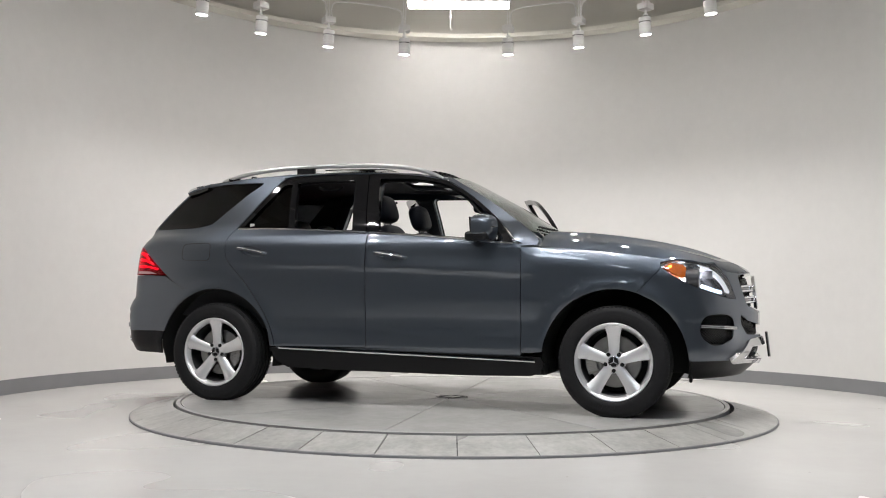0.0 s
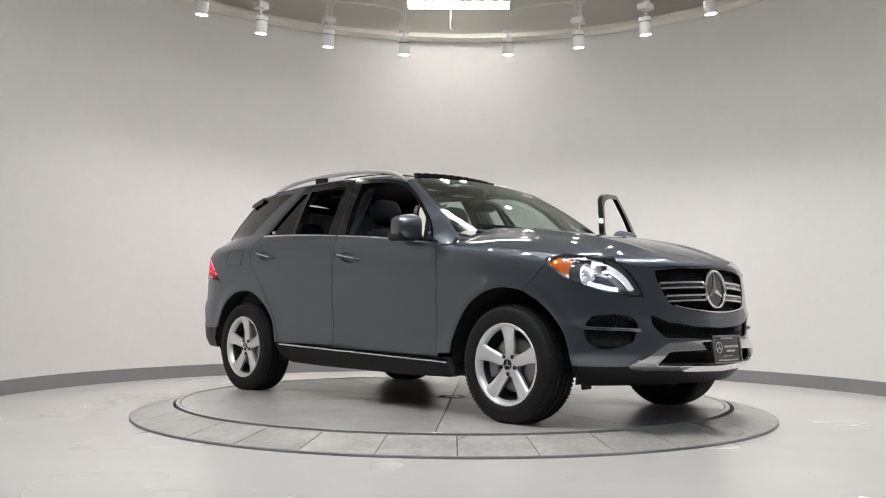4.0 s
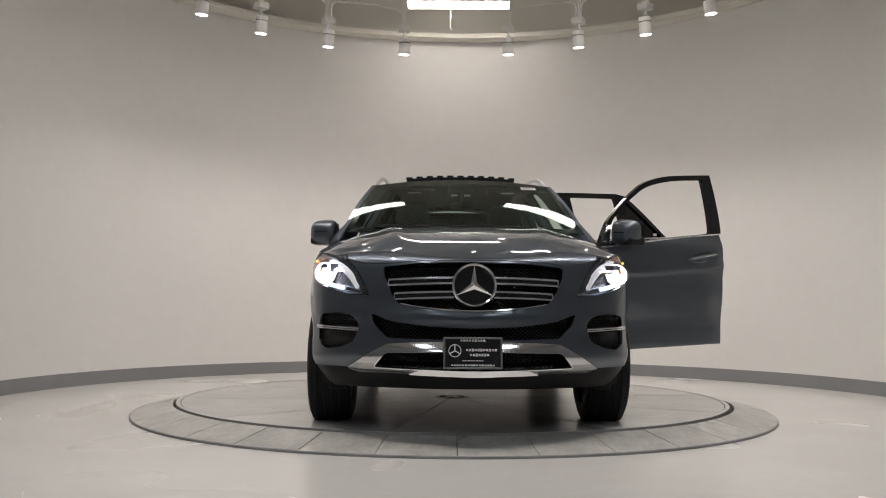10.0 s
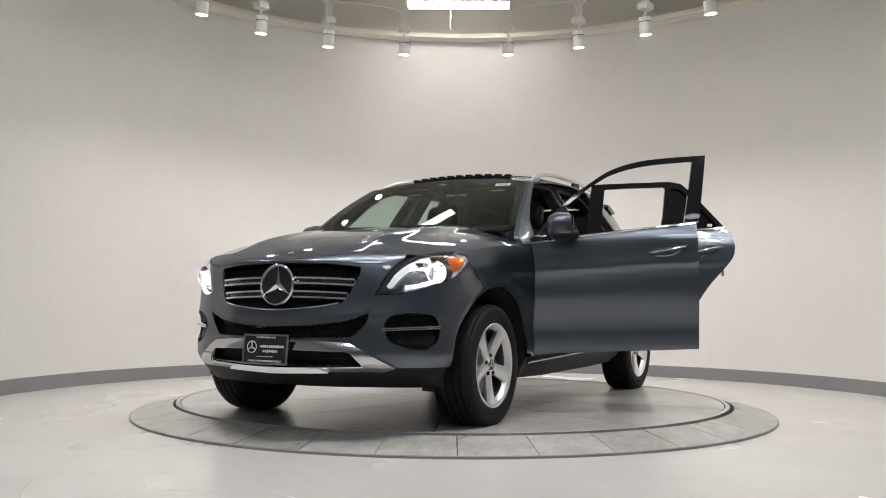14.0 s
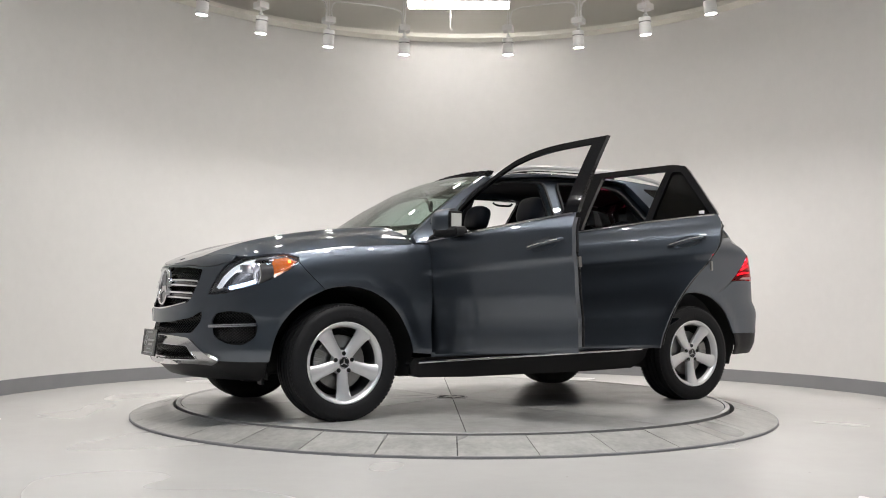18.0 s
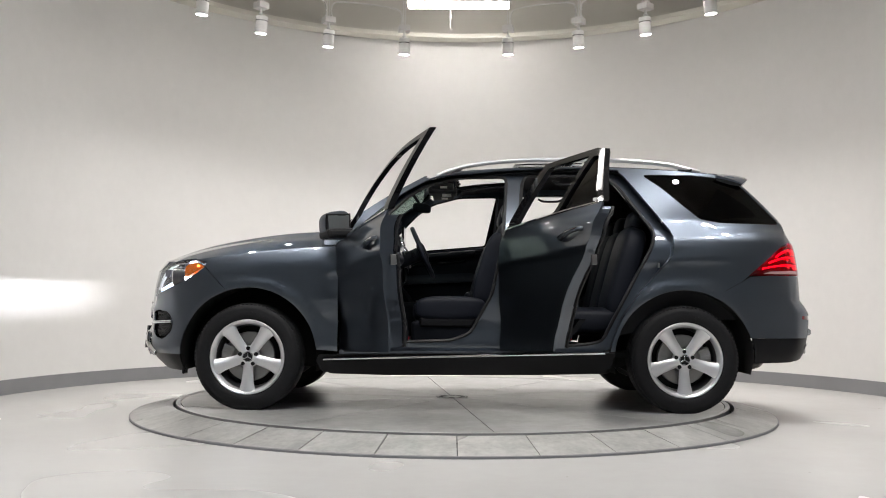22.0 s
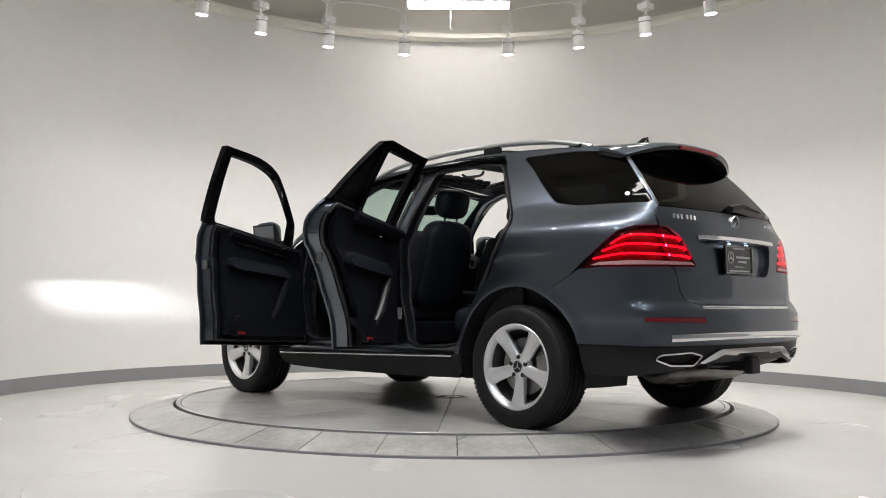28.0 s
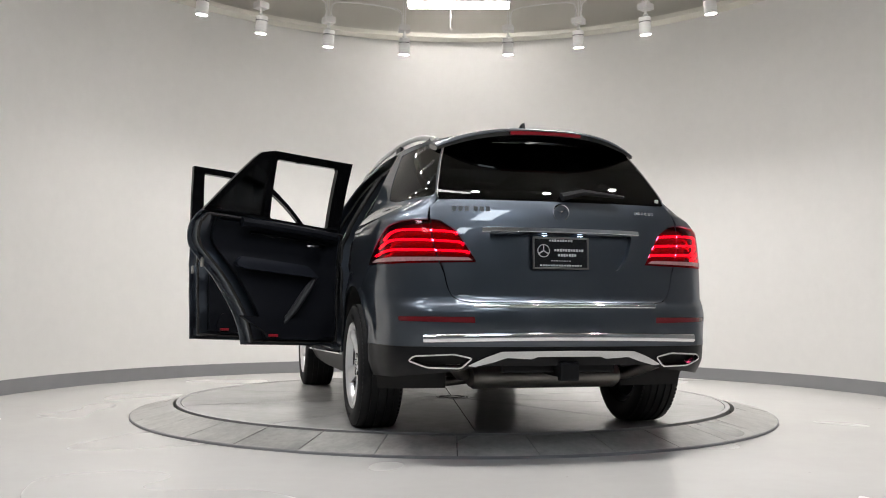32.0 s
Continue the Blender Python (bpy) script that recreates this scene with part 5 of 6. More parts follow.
def tail_lamp(s):
    P = [(1.240, .917), (1.10, 1.02), (.965, 1.112), (.86, 1.140), (.712, 1.146), (.694, 1.03), (.660, .926), (.90, .921)]
    Q = [(.704, 1.146), (.655, 1.138), (.575, 1.090), (.52, 1.01), (.468, .930), (.652, .926), (.686, 1.03)]
    house = panel("tail_lamp", [([(s * a, b) for a, b in P], [], back_map(.045))], M_REDBODY, car, thick=.02, label="red wraparound tail lamp with lit bars")
    for nm, R in (("outer_lens", P), ("inner_lens", Q)):
        panel(nm, [(grow([(s * a, b) for a, b in R], -.0015), [], back_map(-.003))], M_REDLENS, house, thick=.003, label="red lamp lens")
    panel("inner_lamp", [([(s * a, b) for a, b in Q], [], back_map(.025))], M_REDBODY, house, thick=.02, label="red inner lamp body")
    # unseen black sheet, added to keep the bars' red glow out of the cabin
    B = [(1.26, .90), (1.10, 1.045), (.965, 1.14), (.86, 1.17), (.70, 1.175), (.56, 1.115), (.50, 1.01), (.44, .905)]
    panel("lamp_back", [([(s * a, b) for a, b in B], [], back_map(.070))], M_UNDER, house, thick=.004)
    rows = [curve2([(1.02, 1.045), (.94, 1.083), (.84, 1.098), (.60, 1.088), (.565, 1.07)], 5),
            curve2([(1.08, 1.005), (.98, 1.035), (.86, 1.046), (.57, 1.035), (.535, 1.015)], 5),
            curve2([(1.14, .965), (1.02, .985), (.88, .993), (.54, .985), (.510, .972)], 5)]
    for r in rows:
        strip_on("glow_bar", [(s * a, b) for a, b in r], back_map(.016), .009, .010, M_REDGLOW, house, "glowing red bar")
    low = [(1.09, .945), (.92, .952), (.51, .950), (.487, .935), (.92, .929), (1.15, .929)]
    panel("reverse_lamp", [([(s * a, b) for a, b in low], [], back_map(-.0045))], M_REVERSE, house, thick=.004, label="pale pinkish reversing lamp strip")
    return house


def roof():
    xs = np.linspace(.02, -1.86, 34)
    front = []
    for y in np.linspace(-1, 1, 23):
        yy = y * (edge_y(.12) - .03)
        front.append((solve(lambda x: roof_z(x, yy) - 1.664 + .042 * (yy / .6) ** 2, -.2, .5), yy))
    left = [(x, edge_y(x)) for x in xs]
    back = [(-1.875, y) for y in np.linspace(edge_y(-1.86) - .02, -edge_y(-1.86) + .02, 12)]
    right = [(x, -edge_y(x)) for x in xs[::-1]]
    pano = round_poly([(.115, -.47), (.145, -.2), (.15, 0), (.145, .2), (.115, .47), (-1.40, .47), (-1.40, -.47)], .05)
    r = panel("roof_skin", [(front + left + back + right, [pano], roof_map())], M_PAINT, car, label="grey metallic roof skin")
    opening = round_poly([(.075, -.42), (.075, .42), (-.40, .42), (-.40, -.42)], .05)
    panel("roof_glass", [(grow(pano, -.003), [opening], roof_map())], M_GLOSSBLACK, r, thick=.006, label="black panoramic roof glass with an open front panel")
    slid = round_poly([(-.36, -.41), (-.36, .41), (-.86, .41), (-.86, -.41)], .05)
    panel("sliding_roof_panel", [(slid, [], roof_map())], M_GLOSSBLACK, r, thick=.008, lift=.022, label="black sliding roof panel pushed back")
    # deflector with its row of black tabs
    bm = bmesh.new()
    for k in range(11):
        y = -.40 + .80 * k / 10
        x = .085 - .03 * (y / .4) ** 2
        add_box(bm, (x, y, roof_z(x, y) + .020), (.05, .050, .016), .006)
    for k in range(20):
        y = -.42 + .84 * (k + .5) / 20
        x = .085 - .03 * (y / .4) ** 2
        add_box(bm, (x, y, roof_z(x, y) + .006), (.03, .045, .018))
    part("wind_deflector", bm, M_BLACK, r, "black sunroof wind deflector with tabs")
    bm = bmesh.new()
    z0 = roof_z(-1.67, 0)
    add_tube(bm, [(-1.62, 0, z0 - .005), (-1.66, 0, z0 + .022), (-1.70, 0, z0 + .052), (-1.725, 0, z0 + .062), (-1.735, 0, z0 - .005)], [.012, .020, .014, .007, .014], 8)
    part("antenna_fin", bm, M_BLACK, r, "small dark roof antenna", True)
    for s in (1, -1):
        yr = lambda x: s * (edge_y(x) - .035)
        pts = []
        for x, h in ((.20, .002), (.10, .028), (-.05, .046), (-.3, .052), (-.7, .052), (-1.1, .050), (-1.40, .040), (-1.58, .018), (-1.68, .0)):
            pts.append((x, yr(x), roof_z(x, yr(x)) + h))
        bm = bmesh.new()
        add_tube(bm, bezier(pts, 6), .014, 10, 1.15)
        rl = part("roof_rail", bm, M_SATIN, r, "satin aluminium roof rail", True)
        bm = bmesh.new()
        add_box(bm, (-.92, yr(-.92), roof_z(-.92, yr(-.92)) + .022), (.15, .022, .050), .006)
        part("rail_foot", bm, M_BLACK, rl, "black rail foot")
        bm = bmesh.new()
        add_box(bm, (-1.57, yr(-1.57), roof_z(-1.57, yr(-1.57)) + .008), (.10, .02, .02), .006)
        part("rail_foot", bm, M_BLACK, rl, "black rail foot")
        strip_on("roof_ditch", [(x, s * (edge_y(x) - .008)) for x in np.linspace(.0, -1.8, 30)], roof_map(), .008, .003, M_GLOSSBLACK, r)
    # windscreen
    zs = np.linspace(1.20, 1.618, 14)
    g = [(a_corner_y(z) - .030, z) for z in zs]
    top = [(y, 1.660 - .042 * (y / .6) ** 2) for y in np.linspace(g[-1][0], -g[-1][0], 18)]
    bot = [(y, 1.205 - .0 * y) for y in np.linspace(-g[0][0], g[0][0], 20)]
    outline = bot + g + top + [(-a, z) for a, z in g[::-1]]
    w = panel("windscreen", [(outline, [], screen_map(.002))], M_SCREEN, car, thick=.005, label="greenish laminated windscreen")
    panel("screen_band", [(outline, [grow(outline, -.035)], screen_map(.010))], M_GLOSSBLACK, w, thick=.003)
    bm = bmesh.new()
    for q in ((.50, 1.585),):
        p, n = screen_map(-.002)(*q)
        add_box(bm, (0, 0, 0), (.11, .045, .002), m=Matrix.Translation(p) @ n.to_track_quat("Z", "Y").to_matrix().to_4x4())
    stk = part("stock_sticker", bm, M_STICKER, w, "white stock sticker with a bar code")
    bm = bmesh.new()
    p, n = screen_map(-.0035)(.50, 1.585)
    for k in range(16):
        add_box(bm, (-.045 + .006 * k, .004, 0), (.003 if k % 3 else .0015, .022, .001), m=Matrix.Translation(p) @ n.to_track_quat("Z", "Y").to_matrix().to_4x4())
    part("sticker_bars", bm, M_SLOT, stk)
    for y0, y1 in ((.55, -.10), (-.05, -.62)):
        bm = bmesh.new()
        a = Vector((screen_x(y0, 1.225) + .025, y0, 1.232))
        b = Vector((screen_x(y1, 1.25) + .012, y1, 1.252))
        add_tube(bm, [a, a.lerp(b, .5) + Vector((.01, 0, .006)), b], .008, 6)
        part("wiper_blade", bm, M_BLACK, w, "black wiper blade")
    return r


def sill(s):
    """Dark rocker panel, its chrome strip and the painted sill above it."""
    f = side_map(s)
    outline = [(-1.0, .395)] + [(x, .395 - .012 * (x + 1)) for x in np.linspace(-.9, .98, 20)] + [(1.0, .33), (.97, .262), (.9, .240), (.5, .232), (-.5, .240), (-.90, .252), (-.975, .30)]
    r = panel("rocker_panel", [(outline, [], side_map(s, .012))], M_BLACK, car, thick=.05, push=(0, s * .06, 0), label="black rocker panel below the doors")
    strip_on("rocker_chrome", [(x, .394 - .027 * (x + .92)) for x in np.linspace(-.93, .95, 24)], f, .016, .012, M_CHROME, r, "chrome strip along the sill")
    # body side inside the doors: painted frame with two door openings
    front = round_poly([(.70, 1.14), (.66, 1.20), (.40, 1.462), (.26, 1.55), (.04, 1.605), (-.285, 1.612), (-.245, 1.124), (-.175, .783), (-.03, .52), (.10, .472), (.60, .455), (.72, .50), (.76, .80)], .04)
    rear = round_poly([(-.405, 1.58), (-.43, 1.618), (-.79, 1.628), (-1.0, 1.612), (-1.06, 1.56), (-1.285, 1.216), (-1.262, 1.12), (-1.122, .862), (-.975, .58), (-.92, .475), (-.80, .45), (-.50, .438), (-.43, .48), (-.365, .80), (-.35, 1.15)], .04)
    outer = [(.845, .40), (.845, 1.10), (.72, 1.20), (.50, 1.43), (.30, 1.57), (.02, 1.640), (-.30, 1.662), (-.98, 1.668), (-1.10, 1.64), (-1.33, 1.31), (-1.40, 1.19), (-1.385, 1.05), (-1.18, .81), (-1.05, .64), (-.97, .42), (-.9, .40)]
    fr = panel("door_aperture", [(outer, [front, rear], side_map(s, .085))], M_PAINT, car, thick=.03, push=(0, s * .05, 0), label="grey painted door aperture")
    panel("sill_step", [([(-.96, .402), (.845, .402), (.845, .37), (-.96, .385)], [], side_map(s, .02))], M_PAINT, fr, thick=.03, push=(0, s * .10, 0), label="painted sill step")
    lp = dense(outer, .03)
    verts = []
    for u, v in lp:
        for off in (.014, .045, .090):
            verts.append(side_map(s, off)(u, v)[0])
    k = len(lp)
    mesh_ob("door_jamb", verts, [(3 * i + j, 3 * ((i + 1) % k) + j, 3 * ((i + 1) % k) + j + 1, 3 * i + j + 1) for i in range(k) for j in (0, 1)], M_PAINT, fr, "painted door jamb", True)
    for u, v in ((-.300, .93), (-1.305, .985)):
        p, n = side_map(s, .083)(u, v)
        bm = bmesh.new()
        add_box(bm, p, (.014, .014, .032), .003)
        part("striker", bm, M_STEELBRIGHT, fr, "bright steel door striker")
    p, n = side_map(s, .084)(-.335, .66)
    bm = bmesh.new()
    add_box(bm, p, (.045, .003, .10))
    part("pillar_label", bm, M_STICKER, fr, "pale label on the door post")
    for nm, poly in (("front_seal", front), ("rear_seal", rear)):
        pts = [side_map(s, .078)(u, v)[0] for u, v in dense(grow(poly, .004), .03)]
        bm = bmesh.new()
        add_tube(bm, pts + pts[:2], .012, 6, cap=False)
        part(nm, bm, M_SEAL, fr, "black rubber door seal", True)
    return r


def arch_liner(s, hx):
    verts, faces = [], []
    rows = [(.463, side_w(.7) - .012), (.475, .70), (.475, .52)]
    n = 30
    for k in range(n + 1):
        a = radians(-12 + 204 * k / n)
        for r, y in rows:
            xx, zz = hx + r * math.cos(a), HUB_Z + r * math.sin(a)
            if y > .8:
                y = side_y(hx + .465 * math.cos(a), max(HUB_Z + .465 * math.sin(a), .30)) - .012
            verts.append((xx, s * y, zz))
    for k in range(n):
        for j in range(2):
            q = k * 3 + j
            faces.append((q, q + 1, q + 4, q + 3))
    verts.append((hx, s * .52, HUB_Z))
    c = len(verts) - 1
    for k in range(n):
        faces.append((c, k * 3 + 2, k * 3 + 5))
    return mesh_ob("wheel_arch_liner", verts, faces, M_UNDER, car, "black wheel arch liner", True)


def underbody():
    bm = bmesh.new()
    add_box(bm, (0, 0, .30), (2.0, 1.50, .12), .03)
    add_box(bm, (1.5, 0, .33), (1.3, .98, .14), .04)
    add_box(bm, (-1.45, 0, .40), (1.0, .98, .14), .04)
    u = part("underbody", bm, M_UNDER, car, "black underbody")
    bm = bmesh.new()
    add_lathe(bm, [(0, -.42), (.07, -.42), (.085, -.40), (.085, .40), (.07, .42), (0, .42)], 20, Matrix.Translation((-2.05, 0, .33)) @ Matrix.Rotation(radians(90), 4, "X") @ Matrix.Diagonal((1.35, .85, 1, 1)))
    part("muffler", bm, M_MUFFLER, u, "dull steel muffler", True)
    for s in (1, -1):
        bm = bmesh.new()
        add_tube(bm, bezier([(-1.9, s * .38, .33), (-2.1, s * .48, .34), (-2.28, s * .58, .41)], 6), .032, 12)
        part("exhaust_pipe", bm, M_MUFFLER, u, "", True)
        bm = bmesh.new()
        add_tube(bm, bezier([(-1.4, s * .72, .27), (-1.50, s * .45, .25), (-1.55, s * .15, .29)], 6), .028, 10)
        part("suspension_arm", bm, M_MUFFLER, u, "dull metal suspension arm", True)
        bm = bmesh.new()
        add_tube(bm, bezier([(1.45, s * .70, .27), (1.40, s * .45, .25), (1.35, s * .2, .28)], 6), .028, 10)
        part("suspension_arm", bm, M_UNDER, u, "", True)
    bm = bmesh.new()
    add_box(bm, (-2.30, 0, .375), (.28, .07, .07), .006)
    add_box(bm, (-2.425, 0, .372), (.05, .105, .095), .010)
    add_box(bm, (-2.28, 0, .39), (.06, .62, .06), .010)
    part("tow_hitch", bm, M_BLACK, u, "black square tow hitch receiver")
    for s in (1, -1):
        bm = bmesh.new()
        add_box(bm, (1.925, s * .765, .255), (.02, .085, .06), .008)
        part("mud_flap", bm, M_BLACK, u, "small black air flap")
    return u


for sg in (1, -1):
    fender(sg)
    quarter(sg)
    pillar(sg)
    sill(sg)
    headlamp(sg)
    tail_lamp(sg)
    arch_liner(sg, HUB_X)
    arch_liner(sg, -HUB_X)
bonnet()
front_bumper()
tailgate()
rear_bumper()
roof()
underbody()


# ---------------------------------------------------------------- doors
M_GRIP = mat("dark_satin_grip", (0.020, 0.021, 0.024), 0.4)
F_LOW = [(DOOR_F_FRONT - GAP, .392), (DOOR_F_FRONT - GAP, 1.085), (.862, 1.113)] + [(x, belt(x)) for x in np.linspace(.80, DOOR_MID + GAP, 18)] + [(DOOR_MID + GAP, .9), (-.255, .6), (-.248, .408)]
R_LOW = [(-.253, .410), (-.260, .6), (DOOR_MID - GAP, .9)] + [(x, belt(x)) for x in np.linspace(DOOR_MID - GAP, -1.345, 18)] + [(x + GAP, z) for x, z in UP_EDGE[1::-1]] + [(x + GAP, z) for x, z in REAR_EDGE[::-1]]
F_GLASS = round_poly([(.715, belt(.715) + .012)] + curve2([(.62, 1.31), (.53, 1.388), (.40, 1.482), (.24, 1.566), (.02, 1.612), (-.255, 1.627)], 5) + [(-.275, 1.627), (-.183, belt(-.18) + .006)], .02)
R_GLASS = round_poly([(-.385, belt(-.38) + .006), (-.465, 1.625), (-.945, 1.622), (-.858, belt(-.86) + .006)], .02)
C_GLASS = round_poly([(-.905, belt(-.9) + .006), (-.985, 1.612), (-1.055, 1.605), (-1.300, belt(-1.3) + .008)], .02)
F_FRAME = [(.800, belt(.80) + .001), *curve2([(.775, 1.165), (.66, 1.300), (.53, 1.415), (.40, 1.510), (.245, 1.597), (.02, 1.650), (-.355, 1.668)], 5), (-.365, 1.668), (-.275, belt(-.27) + .001)]
R_FRAME = [(-.280, belt(-.28) + .001), (-.372, 1.668), (-.98, 1.668), (-1.068, 1.648), (-1.10, 1.615), (-1.195, 1.485), (-1.325, 1.298), (-1.345, belt(-1.34) + .001)]


def door(s, front, angle):
    hinge = Vector((.8165, s * .9086, .8)) if front else Vector((-.2677, s * .9108, .8))
    axis = Vector((.0433, -.0608, 1)) if front else Vector((-.025, -.0303, 1))
    low, frame_o = (F_LOW, F_FRAME) if front else (R_LOW, R_FRAME)
    glasses = [F_GLASS] if front else [R_GLASS, C_GLASS]
    f = side_map(s)
    state = "open" if angle else "closed"
    hx, hz = (-.075, 1.045) if front else (-1.165, 1.088)
    bowl = [(hx + .098 * math.cos(a), hz + .0385 * math.sin(a) - .098 * math.cos(a) * .04 / .23) for a in np.linspace(0, 2 * math.pi, 28, endpoint=False)]
    d = panel("front_door" if front else "rear_door", [(low, [bowl], f)], M_PAINT, car, thick=.012, step=.024, label=f"{state} grey metallic {'front' if front else 'rear'} door")
    d.matrix_basis = Matrix.Translation(hinge) @ Matrix.Rotation(radians(-s * angle), 4, axis.normalized()) @ Matrix.Translation(-hinge)
    fr = panel("window_frame", [(frame_o, [grow(g, -.002) for g in glasses], f)], M_FRAME, d, thick=.040, push=(0, s * .040, 0), label="black window frame")
    strip_on("belt_strip", [(x, belt(x) - .004) for x in (np.linspace(.80, DOOR_MID + .012, 20) if front else np.linspace(DOOR_MID - .012, -1.33, 20))], f, .016, .010, M_CHROME, d, "chrome belt strip")
    if not front:
        panel("fixed_glass", [(C_GLASS, [], side_map(s, .018))], M_TINT, d, thick=.004, label="dark fixed quarter glass")
    if not front:
        p, n = f(-1.235, 1.292)
        bm = bmesh.new()
        add_box(bm, (p.x, p.y - s * .012, p.z), (.036, .003, .022))
        part("sticker", bm, M_STICKER, d, "small white sticker")
    # painted inner shell, seal and black trim
    shell = panel("inner_shell", [(grow(low, -.026), [], side_map(s, .014))], M_PAINT, d, thick=.07, push=(0, s * .075, 0), label="grey painted door shell")
    lp = dense(grow(low, -.030), .03)
    pts = [side_map(s, .108)(u, v)[0] for u, v in lp]
    bm = bmesh.new()
    add_tube(bm, pts + pts[:2], .010, 6, cap=False)
    part("door_seal", bm, M_SEAL, d, "black door seal", True)
    trim_o = [(max(x, DOOR_MID + .115), z) if front else (x + .05 * smooth01(-.75, -.95, x), z) for x, z in grow(low, -.062)]
    trim = panel("door_trim", [(trim_o, [], side_map(s, .100))], M_DASH, d, thick=.03, push=(0, s * .035, 0), label="black padded door trim")
    x0, x1 = (.72, -.18) if front else (-.34, -1.18)
    inn = lambda x, z, o: side_map(s, .138 + o)(x, z)[0]
    # armrest, upper roll, bright strip, pocket, pull, speaker reflector
    arm = round_poly([(x0 - .14, .875), (x0 - .24, .955), (x1 + .10, .985), (x1 + .06, .93), (x1 + .12, .905)], .03)
    panel("armrest", [(arm, [], side_map(s, .128))], M_LEATHER, d, thick=.03, push=(0, s * .055, 0), label="black padded armrest")
    bm = bmesh.new()
    add_tube(bm, [inn(x, belt(x) - .055, .0) for x in np.linspace(x0 - .02, x1 + .08, 14)], .032, 8)
    part("trim_roll", bm, M_DASH, d, "", True)
    bm = bmesh.new()
    add_tube(bm, [inn(x, belt(x) - .115, .006) for x in np.linspace(x0 - .10, x1 + .16, 12)], .012, 6)
    part("wood_strip", bm, M_GLOSSBLACK, d, "gloss black inlay", True)
    bm = bmesh.new()
    ix = x0 - .16 if front else x0 - .14
    add_tube(bm, [inn(ix, 1.085, .030), inn(ix - .04, 1.092, .052), inn(ix - .12, 1.086, .048)], [.010, .014, .008], 8)
    part("inner_handle", bm, M_CHROME, d, "chrome inner handle", True)
    pk = round_poly([(x0 - .08, .50), (x0 - .10, .585), (x1 + .12, .60), (x1 + (.08 if front else .30), .50), (x1 + (.10 if front else .34), .455), (x0 - .10, .455)], .03)
    panel("door_pocket", [(pk, [], side_map(s, .128))], M_DASH, d, thick=.03, push=(0, s * .045, 0), label="black door pocket")
    bm = bmesh.new()
    q0 = x0 - .10
    add_tube(bm, [inn(q0 - .30, .56, .02), inn(q0 - .22, .66, .03), inn(q0 - .12, .80, .025), inn(q0 - .06, .88, .015)], [.018, .028, .026, .014], 8)
    part("pull_grip", bm, M_GRIP if not front else M_DASH, d, "door pull grip", True)
    p = inn(x1 + (.14 if front else .36), .475, .040)
    bm = bmesh.new()
    add_box(bm, p, (.07, .012, .018), .003)
    part("door_reflector", bm, M_BURGUNDY, d, "small red door reflector")
    # latch on the rear edge
    xe = (DOOR_MID + .004) if front else -1.30
    p = side_map(s, .07)(xe + (.0 if front else .0), .93)[0]
    bm = bmesh.new()
    add_box(bm, p, (.012, .035, .06), .003)
    part("latch", bm, M_STEEL, d, "steel door latch")
    # outer handle: sunk bowl, thick bar, chrome edge
    slope = -.04 / .23
    dish = lambda u, v: max(0.0, 1 - ((u - hx) / .100) ** 2 - ((v - hz - (u - hx) * slope) / .040) ** 2)

    def sunk(u, v):
        p, n = f(u, v)
        e = .004
        gu, gv = (dish(u + e, v) - dish(u - e, v)) / (2 * e), (dish(u, v + e) - dish(u, v - e)) / (2 * e)
        nn = (n + Vector((gu, 0, gv)) * .026).normalized()
        return p - n * .026 * dish(u, v), nn
    panel("handle_bowl", [(bowl, [], sunk)], M_PAINT, d, thick=.004, step=.016, edge=.012, label="sunk handle bowl")
    bm = bmesh.new()
    pts = []
    for k, o in ((-.112, -.004), (-.104, .010), (-.07, .020), (-.03, .025), (.03, .025), (.07, .020), (.104, .010), (.112, -.004)):
        p, n = f(hx + k, hz + k * slope + .004)
        pts.append(p + n * o)
    add_tube(bm, bezier(pts, 4), .0175, 12, .75)
    h = part("door_handle", bm, M_PAINT, d, "painted door handle with a chrome edge", True)
    bm = bmesh.new()
    pts = []
    for k in (-.100, -.06, 0, .06, .100):
        p, n = f(hx + k, hz + k * slope + .006)
        pts.append(p + n * (.0385 - 1.1 * k * k))
    add_tube(bm, bezier(pts, 5), .0055, 8, .8)
    part("handle_chrome", bm, M_CHROME, h, "chrome handle edge", True)
    if front:
        door_mirror(s, d)
    return d


